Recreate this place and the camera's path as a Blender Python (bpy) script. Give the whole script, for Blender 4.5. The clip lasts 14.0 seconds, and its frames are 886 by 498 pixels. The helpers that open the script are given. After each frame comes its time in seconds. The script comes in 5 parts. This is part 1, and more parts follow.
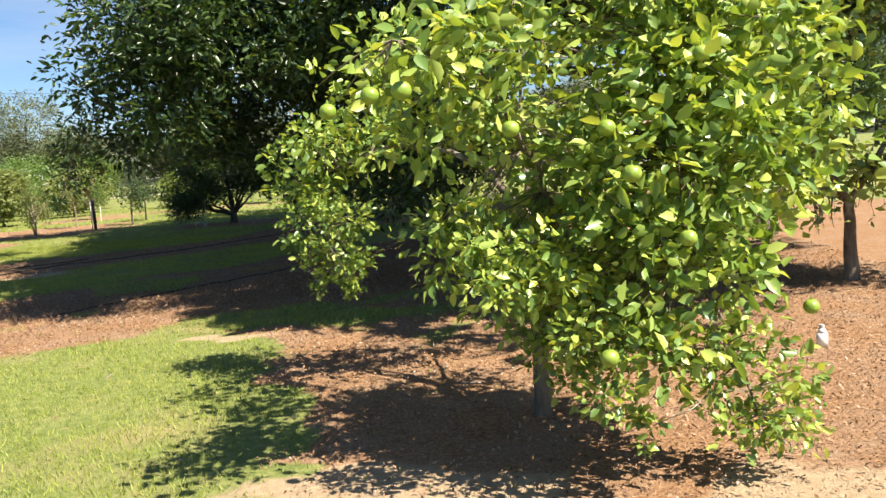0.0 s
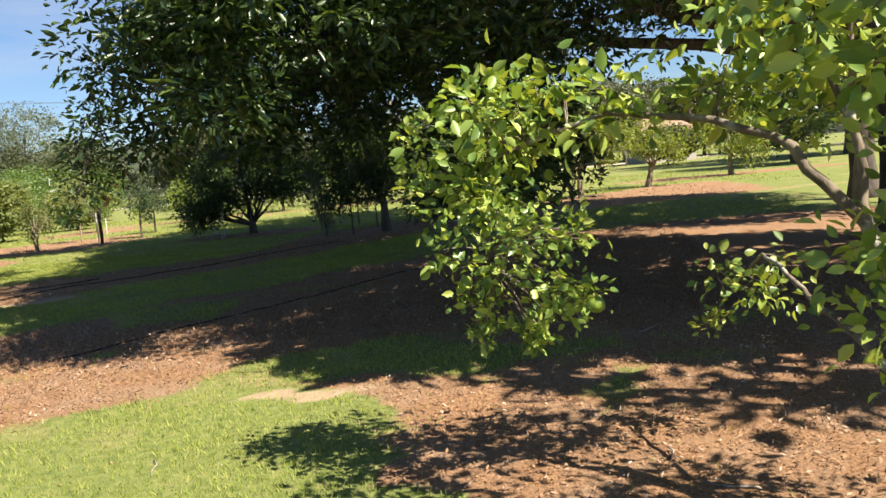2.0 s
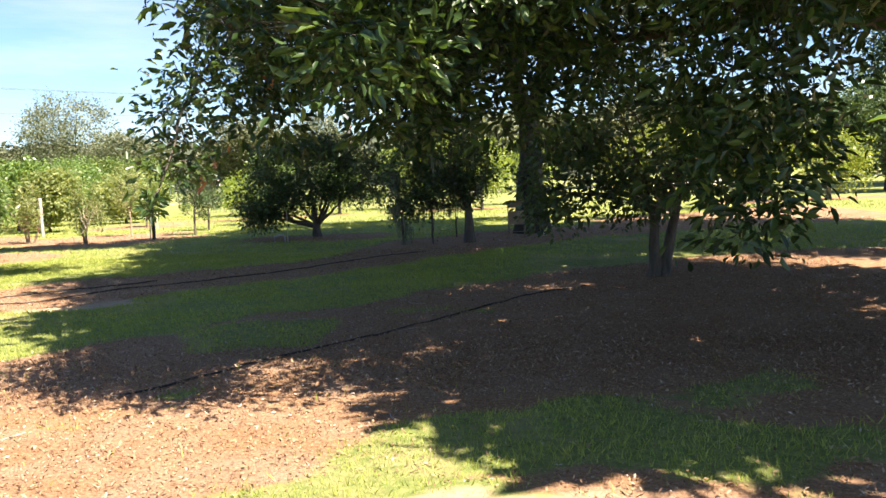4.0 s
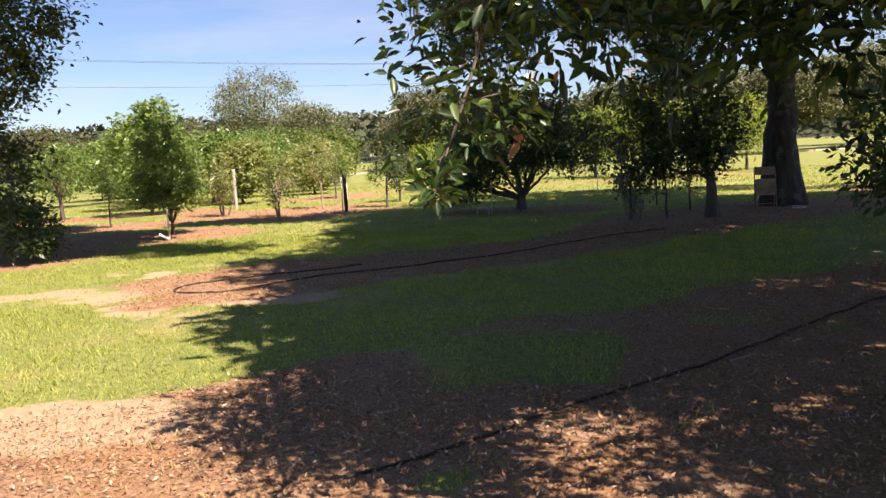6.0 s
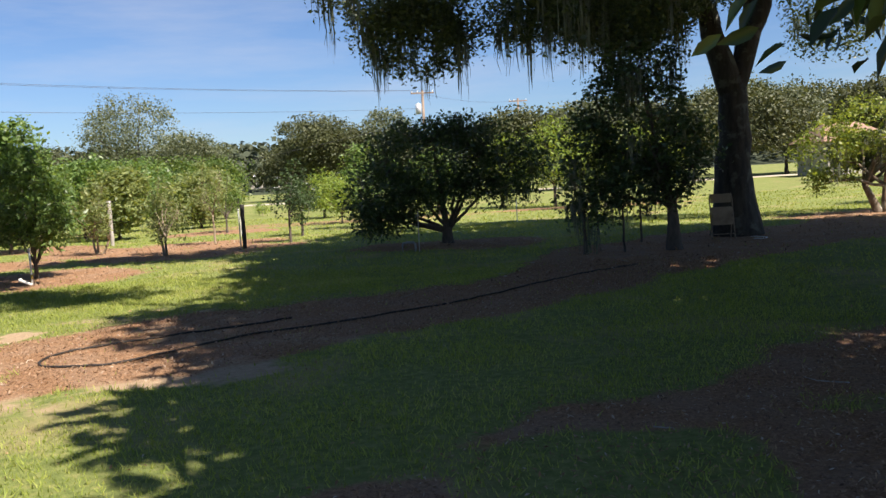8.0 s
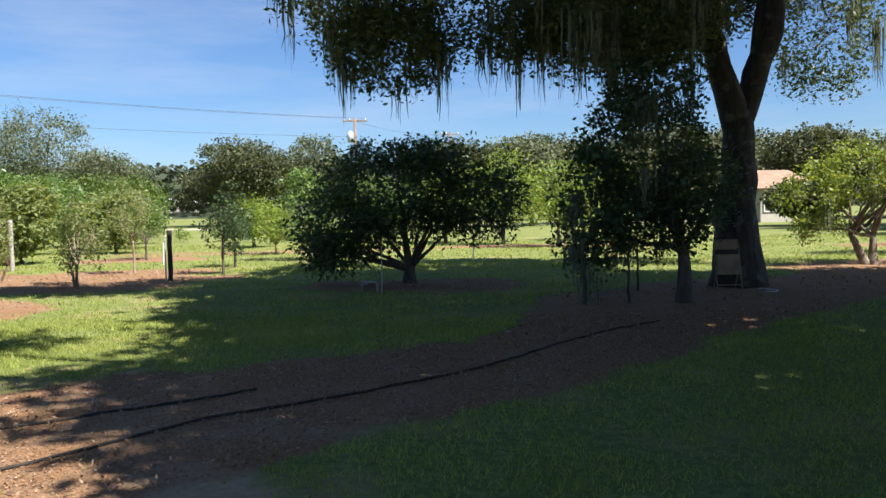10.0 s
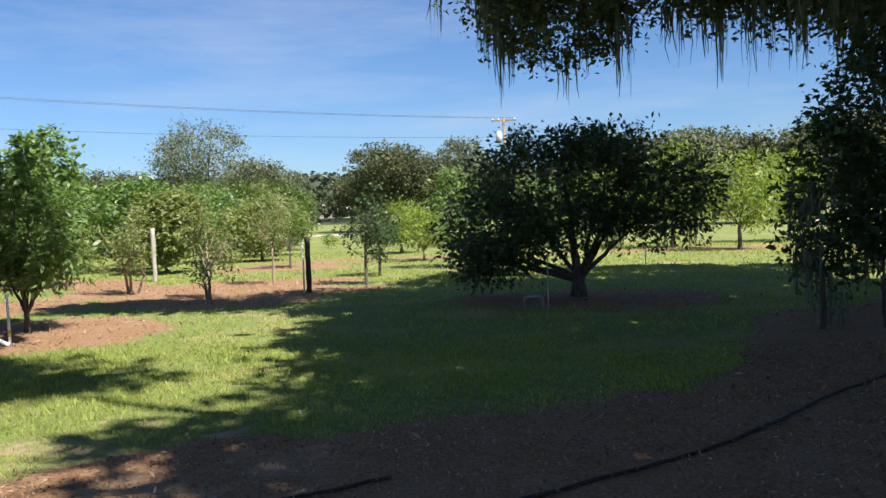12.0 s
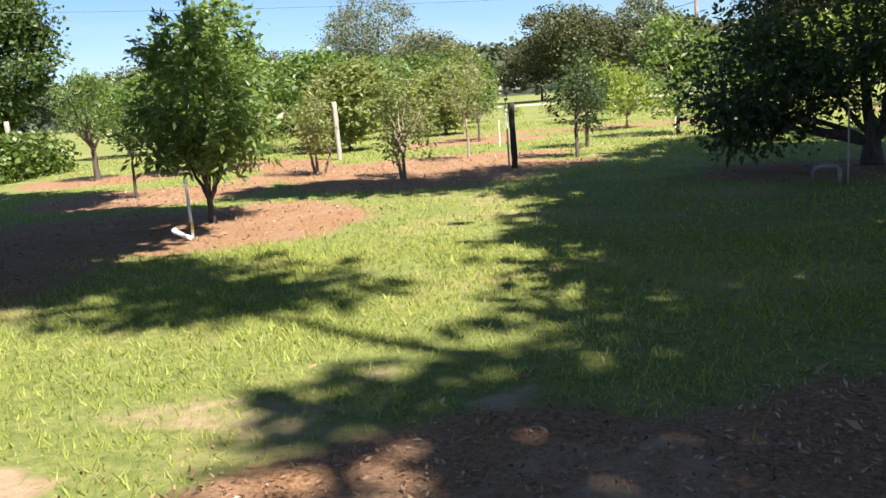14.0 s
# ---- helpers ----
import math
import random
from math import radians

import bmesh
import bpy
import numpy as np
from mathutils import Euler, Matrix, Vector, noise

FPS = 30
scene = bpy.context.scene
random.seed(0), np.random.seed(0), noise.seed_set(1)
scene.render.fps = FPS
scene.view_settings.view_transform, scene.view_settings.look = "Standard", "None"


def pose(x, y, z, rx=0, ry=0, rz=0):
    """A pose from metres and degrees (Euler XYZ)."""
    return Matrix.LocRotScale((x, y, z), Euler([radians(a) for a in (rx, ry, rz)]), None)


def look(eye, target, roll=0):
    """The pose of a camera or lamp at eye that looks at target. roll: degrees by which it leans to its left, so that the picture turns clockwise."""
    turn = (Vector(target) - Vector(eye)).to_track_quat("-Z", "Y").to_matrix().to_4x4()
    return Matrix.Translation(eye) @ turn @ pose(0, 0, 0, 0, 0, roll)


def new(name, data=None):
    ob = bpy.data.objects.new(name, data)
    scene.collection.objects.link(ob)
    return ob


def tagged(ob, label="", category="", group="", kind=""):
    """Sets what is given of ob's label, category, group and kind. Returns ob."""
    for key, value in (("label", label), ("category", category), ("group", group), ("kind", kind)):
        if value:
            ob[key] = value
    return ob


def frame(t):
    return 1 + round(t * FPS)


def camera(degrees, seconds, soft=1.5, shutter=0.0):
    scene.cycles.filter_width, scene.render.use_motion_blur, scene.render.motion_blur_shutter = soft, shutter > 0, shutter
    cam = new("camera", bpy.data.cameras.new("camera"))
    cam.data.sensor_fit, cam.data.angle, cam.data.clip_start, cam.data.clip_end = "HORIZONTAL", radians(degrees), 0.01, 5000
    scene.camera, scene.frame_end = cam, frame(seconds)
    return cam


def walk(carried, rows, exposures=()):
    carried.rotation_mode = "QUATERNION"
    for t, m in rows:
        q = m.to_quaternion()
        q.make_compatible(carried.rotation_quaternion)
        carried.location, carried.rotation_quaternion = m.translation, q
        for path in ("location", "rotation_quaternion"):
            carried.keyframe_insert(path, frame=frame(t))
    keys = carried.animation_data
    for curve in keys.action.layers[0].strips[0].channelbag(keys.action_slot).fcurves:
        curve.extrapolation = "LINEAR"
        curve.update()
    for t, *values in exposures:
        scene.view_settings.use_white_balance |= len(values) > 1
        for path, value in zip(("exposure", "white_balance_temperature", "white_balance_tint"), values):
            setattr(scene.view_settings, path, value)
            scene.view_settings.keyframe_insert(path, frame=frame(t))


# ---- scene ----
cam = camera(55.2, 14.0)
PATH = [
    (0, (0.005, 0.056, 1.607), (-0.111, 2.042, 1.392), -4.2),
    (0.5, (-0.305, 0.625, 1.48), (-0.375, 2.615, 1.298), -0.9),
    (1, (-0.538, 1.156, 1.544), (-0.408, 3.14, 1.323), -1.9),
    (1.5, (-0.914, 1.717, 1.535), (-0.997, 3.704, 1.329), -3.5),
    (2, (-1.224, 2.217, 1.563), (-1.34, 4.203, 1.361), -5.3),
    (2.5, (-1.568, 2.822, 1.505), (-1.875, 4.788, 1.298), -2.3),
    (2.7, (-1.694, 2.961, 1.488), (-2.07, 4.916, 1.294), -2.0),
    (5, (-3.263, 5.645, 1.502), (-3.341, 7.637, 1.335), -2.9),
    (5.5, (-3.628, 6.177, 1.496), (-3.999, 8.137, 1.351), -2.7),
    (6, (-3.941, 6.64, 1.484), (-4.535, 8.537, 1.259), -3.4),
    (6.5, (-4.327, 7.141, 1.479), (-5.07, 8.989, 1.298), -5.4),
    (7, (-4.702, 7.608, 1.479), (-5.255, 9.522, 1.303), -4.8),
    (7.5, (-5.004, 8.155, 1.442), (-5.392, 10.108, 1.255), -4.1),
    (8, (-5.377, 8.699, 1.429), (-5.698, 10.666, 1.262), -3.5),
    (8.2, (-5.523, 8.914, 1.454), (-5.8, 10.886, 1.266), -3.4),
    (10.3, (-6.706, 11.135, 1.443), (-6.766, 13.133, 1.401), -0.3),
    (10.5, (-6.788, 11.377, 1.436), (-6.752, 13.377, 1.438), -0.8),
    (11, (-6.886, 11.962, 1.407), (-6.732, 13.956, 1.381), -1.8),
    (11.5, (-7.025, 12.583, 1.374), (-7.252, 14.569, 1.314), -1.4),
    (12, (-7.149, 13.176, 1.408), (-7.618, 15.119, 1.327), -2.2),
    (12.5, (-7.393, 13.676, 1.417), (-8.17, 15.516, 1.315), -1.3),
    (13, (-7.793, 14.192, 1.35), (-8.849, 15.878, 1.145), -1.0),
    (13.5, (-8.205, 14.675, 1.309), (-9.23, 16.361, 0.985), -1.9),
    (14, (-8.631, 15.124, 1.274), (-9.477, 16.902, 0.92), -4.7),
]
walk(cam, [(t, look(eye, target, roll)) for t, eye, target, roll in PATH],
     [(0.0, 1.45, 6800, 10), (2.7, 1.35, 6900, 12), (4.9, 2.6, 7100, 30), (5.3, 2.2, 8000, 38), (5.9, 1.6, 7500, 28), (6.25, 1.3, 7000, 18), (6.5, 1.12, 6700, 15), (8.0, 1.18, 6600, 15), (10.4, 1.27, 6150, 10), (12.5, 1.17, 6150, 10), (13.4, 1.2, 6400, 12), (14.0, 1.52, 6500, 14)])
SKY_STRENGTH, SUN_STRENGTH = 0.05, 5.0

# ---------- light ----------
SUN_AZ = Vector((0.85, -0.53)).normalized()      # level direction towards the sun
SUN_EL = radians(50)
world = bpy.data.worlds.new("sky")
scene.world = world
world.use_nodes = True
wn, wl = world.node_tree.nodes, world.node_tree.links
sky = wn.new("ShaderNodeTexSky")
sky.sky_type = 'NISHITA'
sky.sun_disc = False
sky.sun_elevation = SUN_EL
sky.sun_rotation = math.atan2(SUN_AZ.x, SUN_AZ.y)
sky.air_density, sky.dust_density, sky.ozone_density = 1.0, 0.3, 3.0
# thin cirrus, as streaks on the sky dome
tc = wn.new("ShaderNodeTexCoord")
mp = wn.new("ShaderNodeMapping")
mp.inputs["Scale"].default_value = (1.6, 1.6, 11.0)
mp.inputs["Rotation"].default_value = (0.10, -0.12, 0.3)
cn = wn.new("ShaderNodeTexNoise")
cn.inputs["Scale"].default_value = 1.7
cn.inputs["Detail"].default_value = 7
cn.inputs["Roughness"].default_value = 0.62
cr = wn.new("ShaderNodeValToRGB")
cr.color_ramp.elements[0].position, cr.color_ramp.elements[0].color = 0.47, (0, 0, 0, 1)
cr.color_ramp.elements[1].position, cr.color_ramp.elements[1].color = 0.78, (0.34, 0.34, 0.34, 1)
cm = wn.new("ShaderNodeMix")
cm.data_type = 'RGBA'
cm.inputs[7].default_value = (6.1, 6.6, 7.4, 1)
wl.new(tc.outputs["Generated"], mp.inputs["Vector"])
wl.new(mp.outputs["Vector"], cn.inputs["Vector"])
wl.new(cn.outputs["Fac"], cr.inputs["Fac"])
wl.new(cr.outputs["Color"], cm.inputs[0])
deep = wn.new("ShaderNodeMix")
deep.data_type, deep.blend_type = 'RGBA', 'MULTIPLY'
deep.inputs[0].default_value = 1.0
deep.inputs[7].default_value = (0.73, 0.89, 1.11, 1)
wl.new(sky.outputs["Color"], deep.inputs[6])
wl.new(deep.outputs[2], cm.inputs[6])
wl.new(cm.outputs[2], wn["Background"].inputs["Color"])
wn["Background"].inputs["Strength"].default_value = SKY_STRENGTH

sun_data = bpy.data.lights.new("sun", 'SUN')
sun_data.energy, sun_data.angle, sun_data.color = SUN_STRENGTH, radians(0.53), (1.0, 0.93, 0.82)
sun = new("sun", sun_data)
to_sun = Vector((SUN_AZ.x * math.cos(SUN_EL), SUN_AZ.y * math.cos(SUN_EL), math.sin(SUN_EL)))
sun.matrix_world = look((0, 0, 60), Vector((0, 0, 60)) - to_sun)


# ---------- materials ----------
def node_mat(name):
    m = bpy.data.materials.new(name)
    m.use_nodes = True
    return m, m.node_tree.nodes, m.node_tree.links, m.node_tree.nodes["Principled BSDF"]


def ramp(nodes, stops):
    r = nodes.new("ShaderNodeValToRGB")
    e = r.color_ramp.elements
    while len(e) < len(stops):
        e.new(0.5)
    for k, (p, c) in zip(e, stops):
        k.position, k.color = p, (*c, 1)
    return r


def texnoise(nodes, links, scale, detail=4, rough=0.55, coord=None, stretch=None):
    n = nodes.new("ShaderNodeTexNoise")
    n.inputs["Scale"].default_value, n.inputs["Detail"].default_value, n.inputs["Roughness"].default_value = scale, detail, rough
    if coord is not None:
        if stretch:
            mpn = nodes.new("ShaderNodeMapping")
            mpn.inputs["Scale"].default_value = stretch
            links.new(coord, mpn.inputs["Vector"])
            coord = mpn.outputs["Vector"]
        links.new(coord, n.inputs["Vector"])
    return n


def position(nodes):
    return nodes.new("ShaderNodeNewGeometry").outputs["Position"]


def leaf_mat(name, stops, translucent=0.35, rough=0.42, tint=(1, 1, 1), spread=0.35, spec=0.45):
    """Foliage: one colour a leaf, slow drift over the crown, light through the blade."""
    m, n, l, b = node_mat(name)
    geo = n.new("ShaderNodeNewGeometry")
    drift = texnoise(n, l, 0.9, 2, coord=geo.outputs["Position"])
    mixf = n.new("ShaderNodeMix")
    mixf.data_type = 'FLOAT'
    mixf.inputs[0].default_value = spread
    l.new(geo.outputs["Random Per Island"], mixf.inputs[2])
    l.new(drift.outputs["Fac"], mixf.inputs[3])
    r = ramp(n, stops)
    l.new(mixf.outputs[0], r.inputs["Fac"])
    l.new(r.outputs["Color"], b.inputs["Base Color"])
    b.inputs["Roughness"].default_value = rough
    b.inputs["Specular IOR Level"].default_value = spec
    tr = n.new("ShaderNodeBsdfTranslucent")
    warm = n.new("ShaderNodeMix")
    warm.data_type, warm.blend_type = 'RGBA', 'MULTIPLY'
    warm.inputs[0].default_value = 1.0
    warm.inputs[7].default_value = (1.9 * tint[0], 1.75 * tint[1], 0.7 * tint[2], 1)
    l.new(r.outputs["Color"], warm.inputs[6])
    l.new(warm.outputs[2], tr.inputs["Color"])
    mx = n.new("ShaderNodeMixShader")
    mx.inputs[0].default_value = translucent
    l.new(b.outputs[0], mx.inputs[1])
    l.new(tr.outputs[0], mx.inputs[2])
    l.new(mx.outputs[0], n["Material Output"].inputs["Surface"])
    return m


def bark_mat(name, dark, light, scale=14, lichen=None, bump=0.6):
    m, n, l, b = node_mat(name)
    p = position(n)
    fur = texnoise(n, l, scale, 6, 0.65, p, (1, 1, 0.22))
    r = ramp(n, [(0.32, dark), (0.68, light)])
    l.new(fur.outputs["Fac"], r.inputs["Fac"])
    col = r.outputs["Color"]
    if lichen:
        patch = texnoise(n, l, 5, 3, 0.6, p)
        pr = ramp(n, [(0.55, (0, 0, 0)), (0.66, (1, 1, 1))])
        l.new(patch.outputs["Fac"], pr.inputs["Fac"])
        mx = n.new("ShaderNodeMix")
        mx.data_type = 'RGBA'
        mx.inputs[7].default_value = (*lichen, 1)
        l.new(pr.outputs["Color"], mx.inputs[0])
        l.new(col, mx.inputs[6])
        col = mx.outputs[2]
    l.new(col, b.inputs["Base Color"])
    b.inputs["Roughness"].default_value = 0.9
    bp = n.new("ShaderNodeBump")
    bp.inputs["Strength"].default_value, bp.inputs["Distance"].default_value = bump, 0.02
    l.new(fur.outputs["Fac"], bp.inputs["Height"])
    l.new(bp.outputs["Normal"], b.inputs["Normal"])
    return m


def plain_mat(name, a, b_, scale=9, rough=0.6, metal=0.0, stretch=None, bump=0.15):
    m, n, l, b = node_mat(name)
    p = position(n)
    t = texnoise(n, l, scale, 5, 0.6, p, stretch)
    r = ramp(n, [(0.3, a), (0.7, b_)])
    l.new(t.outputs["Fac"], r.inputs["Fac"])
    l.new(r.outputs["Color"], b.inputs["Base Color"])
    b.inputs["Roughness"].default_value, b.inputs["Metallic"].default_value = rough, metal
    bp = n.new("ShaderNodeBump")
    bp.inputs["Strength"].default_value, bp.inputs["Distance"].default_value = bump, 0.01
    l.new(t.outputs["Fac"], bp.inputs["Height"])
    l.new(bp.outputs["Normal"], b.inputs["Normal"])
    return m


def chip_mat(name, stops, rough=0.85):
    m, n, l, b = node_mat(name)
    geo = n.new("ShaderNodeNewGeometry")
    r = ramp(n, stops)
    l.new(geo.outputs["Random Per Island"], r.inputs["Fac"])
    l.new(r.outputs["Color"], b.inputs["Base Color"])
    b.inputs["Roughness"].default_value = rough
    return m


CITRUS = leaf_mat("citrus_leaf", [(0.0, (0.06, 0.12, 0.036)), (0.3, (0.145, 0.24, 0.056)), (0.65, (0.29, 0.385, 0.085)), (0.93, (0.47, 0.51, 0.13)), (1.0, (0.54, 0.43, 0.14))], 0.3, 0.36, tint=(0.85, 0.85, 0.85), spread=0.25, spec=0.5)
ORANGELEAF = leaf_mat("orange_leaf", [(0.0, (0.06, 0.10, 0.022)), (0.4, (0.14, 0.19, 0.04)), (0.8, (0.25, 0.29, 0.07)), (1.0, (0.38, 0.37, 0.11))], 0.42, 0.42, spread=0.3, spec=0.35)
EVERGREEN = leaf_mat("evergreen_leaf", [(0.0, (0.014, 0.030, 0.010)), (0.5, (0.028, 0.058, 0.016)), (0.8, (0.062, 0.11, 0.03)), (0.95, (0.12, 0.17, 0.045)), (0.97, (0.28, 0.11, 0.045))], 0.3, 0.34, spread=0.2, spec=0.5)
DEADLEAF = leaf_mat("dead_leaf", [(0.0, (0.15, 0.06, 0.028)), (1.0, (0.32, 0.15, 0.075))], 0.25, 0.6)
OAK = leaf_mat("oak_leaf", [(0.0, (0.032, 0.050, 0.023)), (0.5, (0.066, 0.092, 0.035)), (1.0, (0.125, 0.15, 0.055))], 0.28, 0.42)
DARK = leaf_mat("dark_leaf", [(0.0, (0.028, 0.050, 0.024)), (0.6, (0.056, 0.092, 0.036)), (1.0, (0.10, 0.15, 0.052))], 0.25, 0.42, spec=0.4)
PLUM = leaf_mat("young_leaf", [(0.0, (0.054, 0.10, 0.032)), (0.55, (0.12, 0.195, 0.058)), (1.0, (0.26, 0.36, 0.11))], 0.42, 0.42)
OLIVE = leaf_mat("olive_leaf", [(0.0, (0.09, 0.13, 0.045)), (0.6, (0.18, 0.22, 0.08)), (0.92, (0.30, 0.32, 0.13)), (1.0, (0.38, 0.28, 0.13))], 0.4, 0.5)
LIME = leaf_mat("lime_leaf", [(0.0, (0.09, 0.15, 0.03)), (0.6, (0.19, 0.26, 0.05)), (1.0, (0.32, 0.36, 0.08))], 0.4, 0.5)
FAROAK = leaf_mat("far_oak_leaf", [(0.0, (0.035, 0.05, 0.02)), (0.6, (0.075, 0.085, 0.035)), (1.0, (0.13, 0.13, 0.06))], 0.2, 0.6)
FARPALE = leaf_mat("pale_oak_leaf", [(0.0, (0.07, 0.09, 0.055)), (0.6, (0.12, 0.14, 0.08)), (1.0, (0.19, 0.20, 0.12))], 0.25, 0.6)
RIDGE = leaf_mat("ridge_leaf", [(0.0, (0.022, 0.034, 0.018)), (0.5, (0.042, 0.055, 0.028)), (1.0, (0.085, 0.085, 0.045))], 0.1, 0.8, spread=0.75)
PINE = leaf_mat("cedar_leaf", [(0.0, (0.022, 0.045, 0.012)), (0.6, (0.055, 0.095, 0.022)), (1.0, (0.12, 0.17, 0.04))], 0.22, 0.5)
VINE = leaf_mat("vine_leaf", [(0.0, (0.035, 0.07, 0.015)), (0.6, (0.09, 0.14, 0.03)), (1.0, (0.20, 0.25, 0.06))], 0.35, 0.45)
GRASS = leaf_mat("grass_blade", [(0.0, (0.12, 0.17, 0.034)), (0.5, (0.245, 0.295, 0.062)), (0.8, (0.37, 0.38, 0.115)), (1.0, (0.47, 0.39, 0.20))], 0.3, 0.6, spread=0.5, spec=0.2)
MOSS = leaf_mat("moss_strand", [(0.0, (0.10, 0.115, 0.085)), (1.0, (0.20, 0.215, 0.165))], 0.15, 0.9, spec=0.1)
OAKBARK = bark_mat("oak_bark", (0.022, 0.019, 0.016), (0.075, 0.064, 0.054), 10, (0.11, 0.115, 0.095))
DARKBARK = bark_mat("dark_bark", (0.04, 0.033, 0.027), (0.12, 0.095, 0.075), 16)
CITBARK = bark_mat("citrus_bark", (0.075, 0.058, 0.042), (0.24, 0.19, 0.135), 16, (0.34, 0.33, 0.27))
PALEBARK = bark_mat("pale_bark", (0.16, 0.12, 0.08), (0.36, 0.29, 0.20), 14)
FRUIT = plain_mat("green_orange_peel", (0.14, 0.24, 0.03), (0.28, 0.36, 0.05), 30, 0.42, bump=0.3)
CHIP = chip_mat("bark_chip", [(0.0, (0.09, 0.052, 0.03)), (0.4, (0.26, 0.142, 0.072)), (0.84, (0.37, 0.23, 0.13)), (0.94, (0.40, 0.31, 0.22)), (1.0, (0.48, 0.40, 0.31))])
BLACKPOST = bark_mat("charred_post", (0.012, 0.011, 0.010), (0.05, 0.042, 0.036), 22)
GREYWOOD = bark_mat("weathered_wood", (0.22, 0.20, 0.17), (0.42, 0.39, 0.34), 18)
PVC = plain_mat("white_pvc", (0.66, 0.65, 0.60), (0.82, 0.81, 0.77), 7, 0.4)
HOSE = plain_mat("black_hose", (0.012, 0.011, 0.010), (0.032, 0.027, 0.023), 20, 0.8)
RUST = plain_mat("rusty_steel", (0.14, 0.10, 0.075), (0.34, 0.27, 0.20), 12, 0.7, 0.1)
BROWNSEAT = plain_mat("tan_panel", (0.22, 0.16, 0.11), (0.40, 0.31, 0.22), 5, 0.75)
TANK = plain_mat("cream_tank_wall", (0.62, 0.57, 0.47), (0.78, 0.74, 0.64), 3, 0.7)
ROOFM = plain_mat("terracotta_roof", (0.24, 0.15, 0.10), (0.36, 0.23, 0.16), 2, 0.8)
WALLM = plain_mat("pale_render", (0.30, 0.28, 0.24), (0.42, 0.39, 0.34), 1.5, 0.85)
METALROOF = plain_mat("pale_metal_roof", (0.55, 0.57, 0.58), (0.75, 0.77, 0.78), 1.0, 0.45, 0.2)
WINDOWM = plain_mat("dark_window_glass", (0.02, 0.025, 0.03), (0.05, 0.055, 0.06), 2, 0.1)
POLEWOOD = bark_mat("utility_pole_wood", (0.14, 0.10, 0.075), (0.30, 0.235, 0.18), 6)
WIRE = plain_mat("cable", (0.03, 0.03, 0.032), (0.07, 0.07, 0.072), 4, 0.5)
ROADM = plain_mat("pale_lime_road", (0.34, 0.29, 0.22), (0.48, 0.42, 0.33), 0.6, 0.9)


# ---------- mesh helpers ----------
def fast_mesh(name, verts, faces):
    """verts: n x 3; faces: list of arrays, each m x k."""
    me = bpy.data.meshes.new(name)
    verts = np.asarray(verts, dtype=np.float32)
    faces = [np.asarray(f, dtype=np.int32) for f in faces if len(f)]
    me.vertices.add(len(verts))
    me.vertices.foreach_set("co", verts.ravel())
    total = sum(f.size for f in faces)
    me.loops.add(total)
    me.loops.foreach_set("vertex_index", np.concatenate([f.ravel() for f in faces]))
    counts = np.concatenate([np.full(len(f), f.shape[1], dtype=np.int32) for f in faces])
    starts = np.concatenate([[0], np.cumsum(counts)[:-1]]).astype(np.int32)
    me.polygons.add(len(counts))
    me.polygons.foreach_set("loop_start", starts)
    me.polygons.foreach_set("loop_total", counts)
    me.update(calc_edges=True)
    me.validate()
    return me


def put(name, me, mat, parent=None, smooth=False, label=""):
    me.materials.append(mat)
    if smooth:
        me.polygons.foreach_set("use_smooth", np.ones(len(me.polygons), dtype=bool))
    ob = new(name, me)
    if parent is not None:
        ob.parent = parent
    if label:
        tagged(ob, label)
    return ob


def part(name, bm, mat, parent=None, label="", smooth=False):
    me = bpy.data.meshes.new(name)
    bm.to_mesh(me)
    bm.free()
    return put(name, me, mat, parent, smooth, label)


def thing(name, x, y, z, label, category, group=""):
    ob = new(name)
    ob.location = (x, y, z)
    return tagged(ob, label, category, group)


def tubes(paths, sides=8):
    """Joined tapered tubes: a path is (points n x 3, radii n). Returns verts, [quads, tris]."""
    V, Q, T, base = [], [], [], 0
    ang = np.linspace(0, 2 * np.pi, sides, endpoint=False)
    for pts, rad in paths:
        pts = np.asarray(pts, float)
        n = len(pts)
        d = np.gradient(pts, axis=0)
        d /= np.linalg.norm(d, axis=1)[:, None] + 1e-9
        ref = np.array([0.0, 0.0, 1.0]) if abs(d[:, 2]).mean() < 0.8 else np.array([1.0, 0.0, 0.0])
        a = np.cross(d, ref)
        a /= np.linalg.norm(a, axis=1)[:, None] + 1e-9
        b = np.cross(d, a)
        ring = pts[:, None] + np.asarray(rad)[:, None, None] * (np.cos(ang)[None, :, None] * a[:, None] + np.sin(ang)[None, :, None] * b[:, None])
        V.append(ring.reshape(-1, 3))
        i = np.arange(n - 1)[:, None] * sides + np.arange(sides)[None]
        j = np.arange(n - 1)[:, None] * sides + (np.arange(sides)[None] + 1) % sides
        Q.append(np.stack([i, j, j + sides, i + sides], -1).reshape(-1, 4) + base)
        V.append(pts[[0, -1]])
        c0, c1 = base + n * sides, base + n * sides + 1
        k = np.arange(sides)
        T.append(np.stack([np.full(sides, c0), base + (k + 1) % sides, base + k], -1))
        T.append(np.stack([np.full(sides, c1), base + (n - 1) * sides + k, base + (n - 1) * sides + (k + 1) % sides], -1))
        base += n * sides + 2
    return np.concatenate(V), [np.concatenate(Q), np.concatenate(T)]


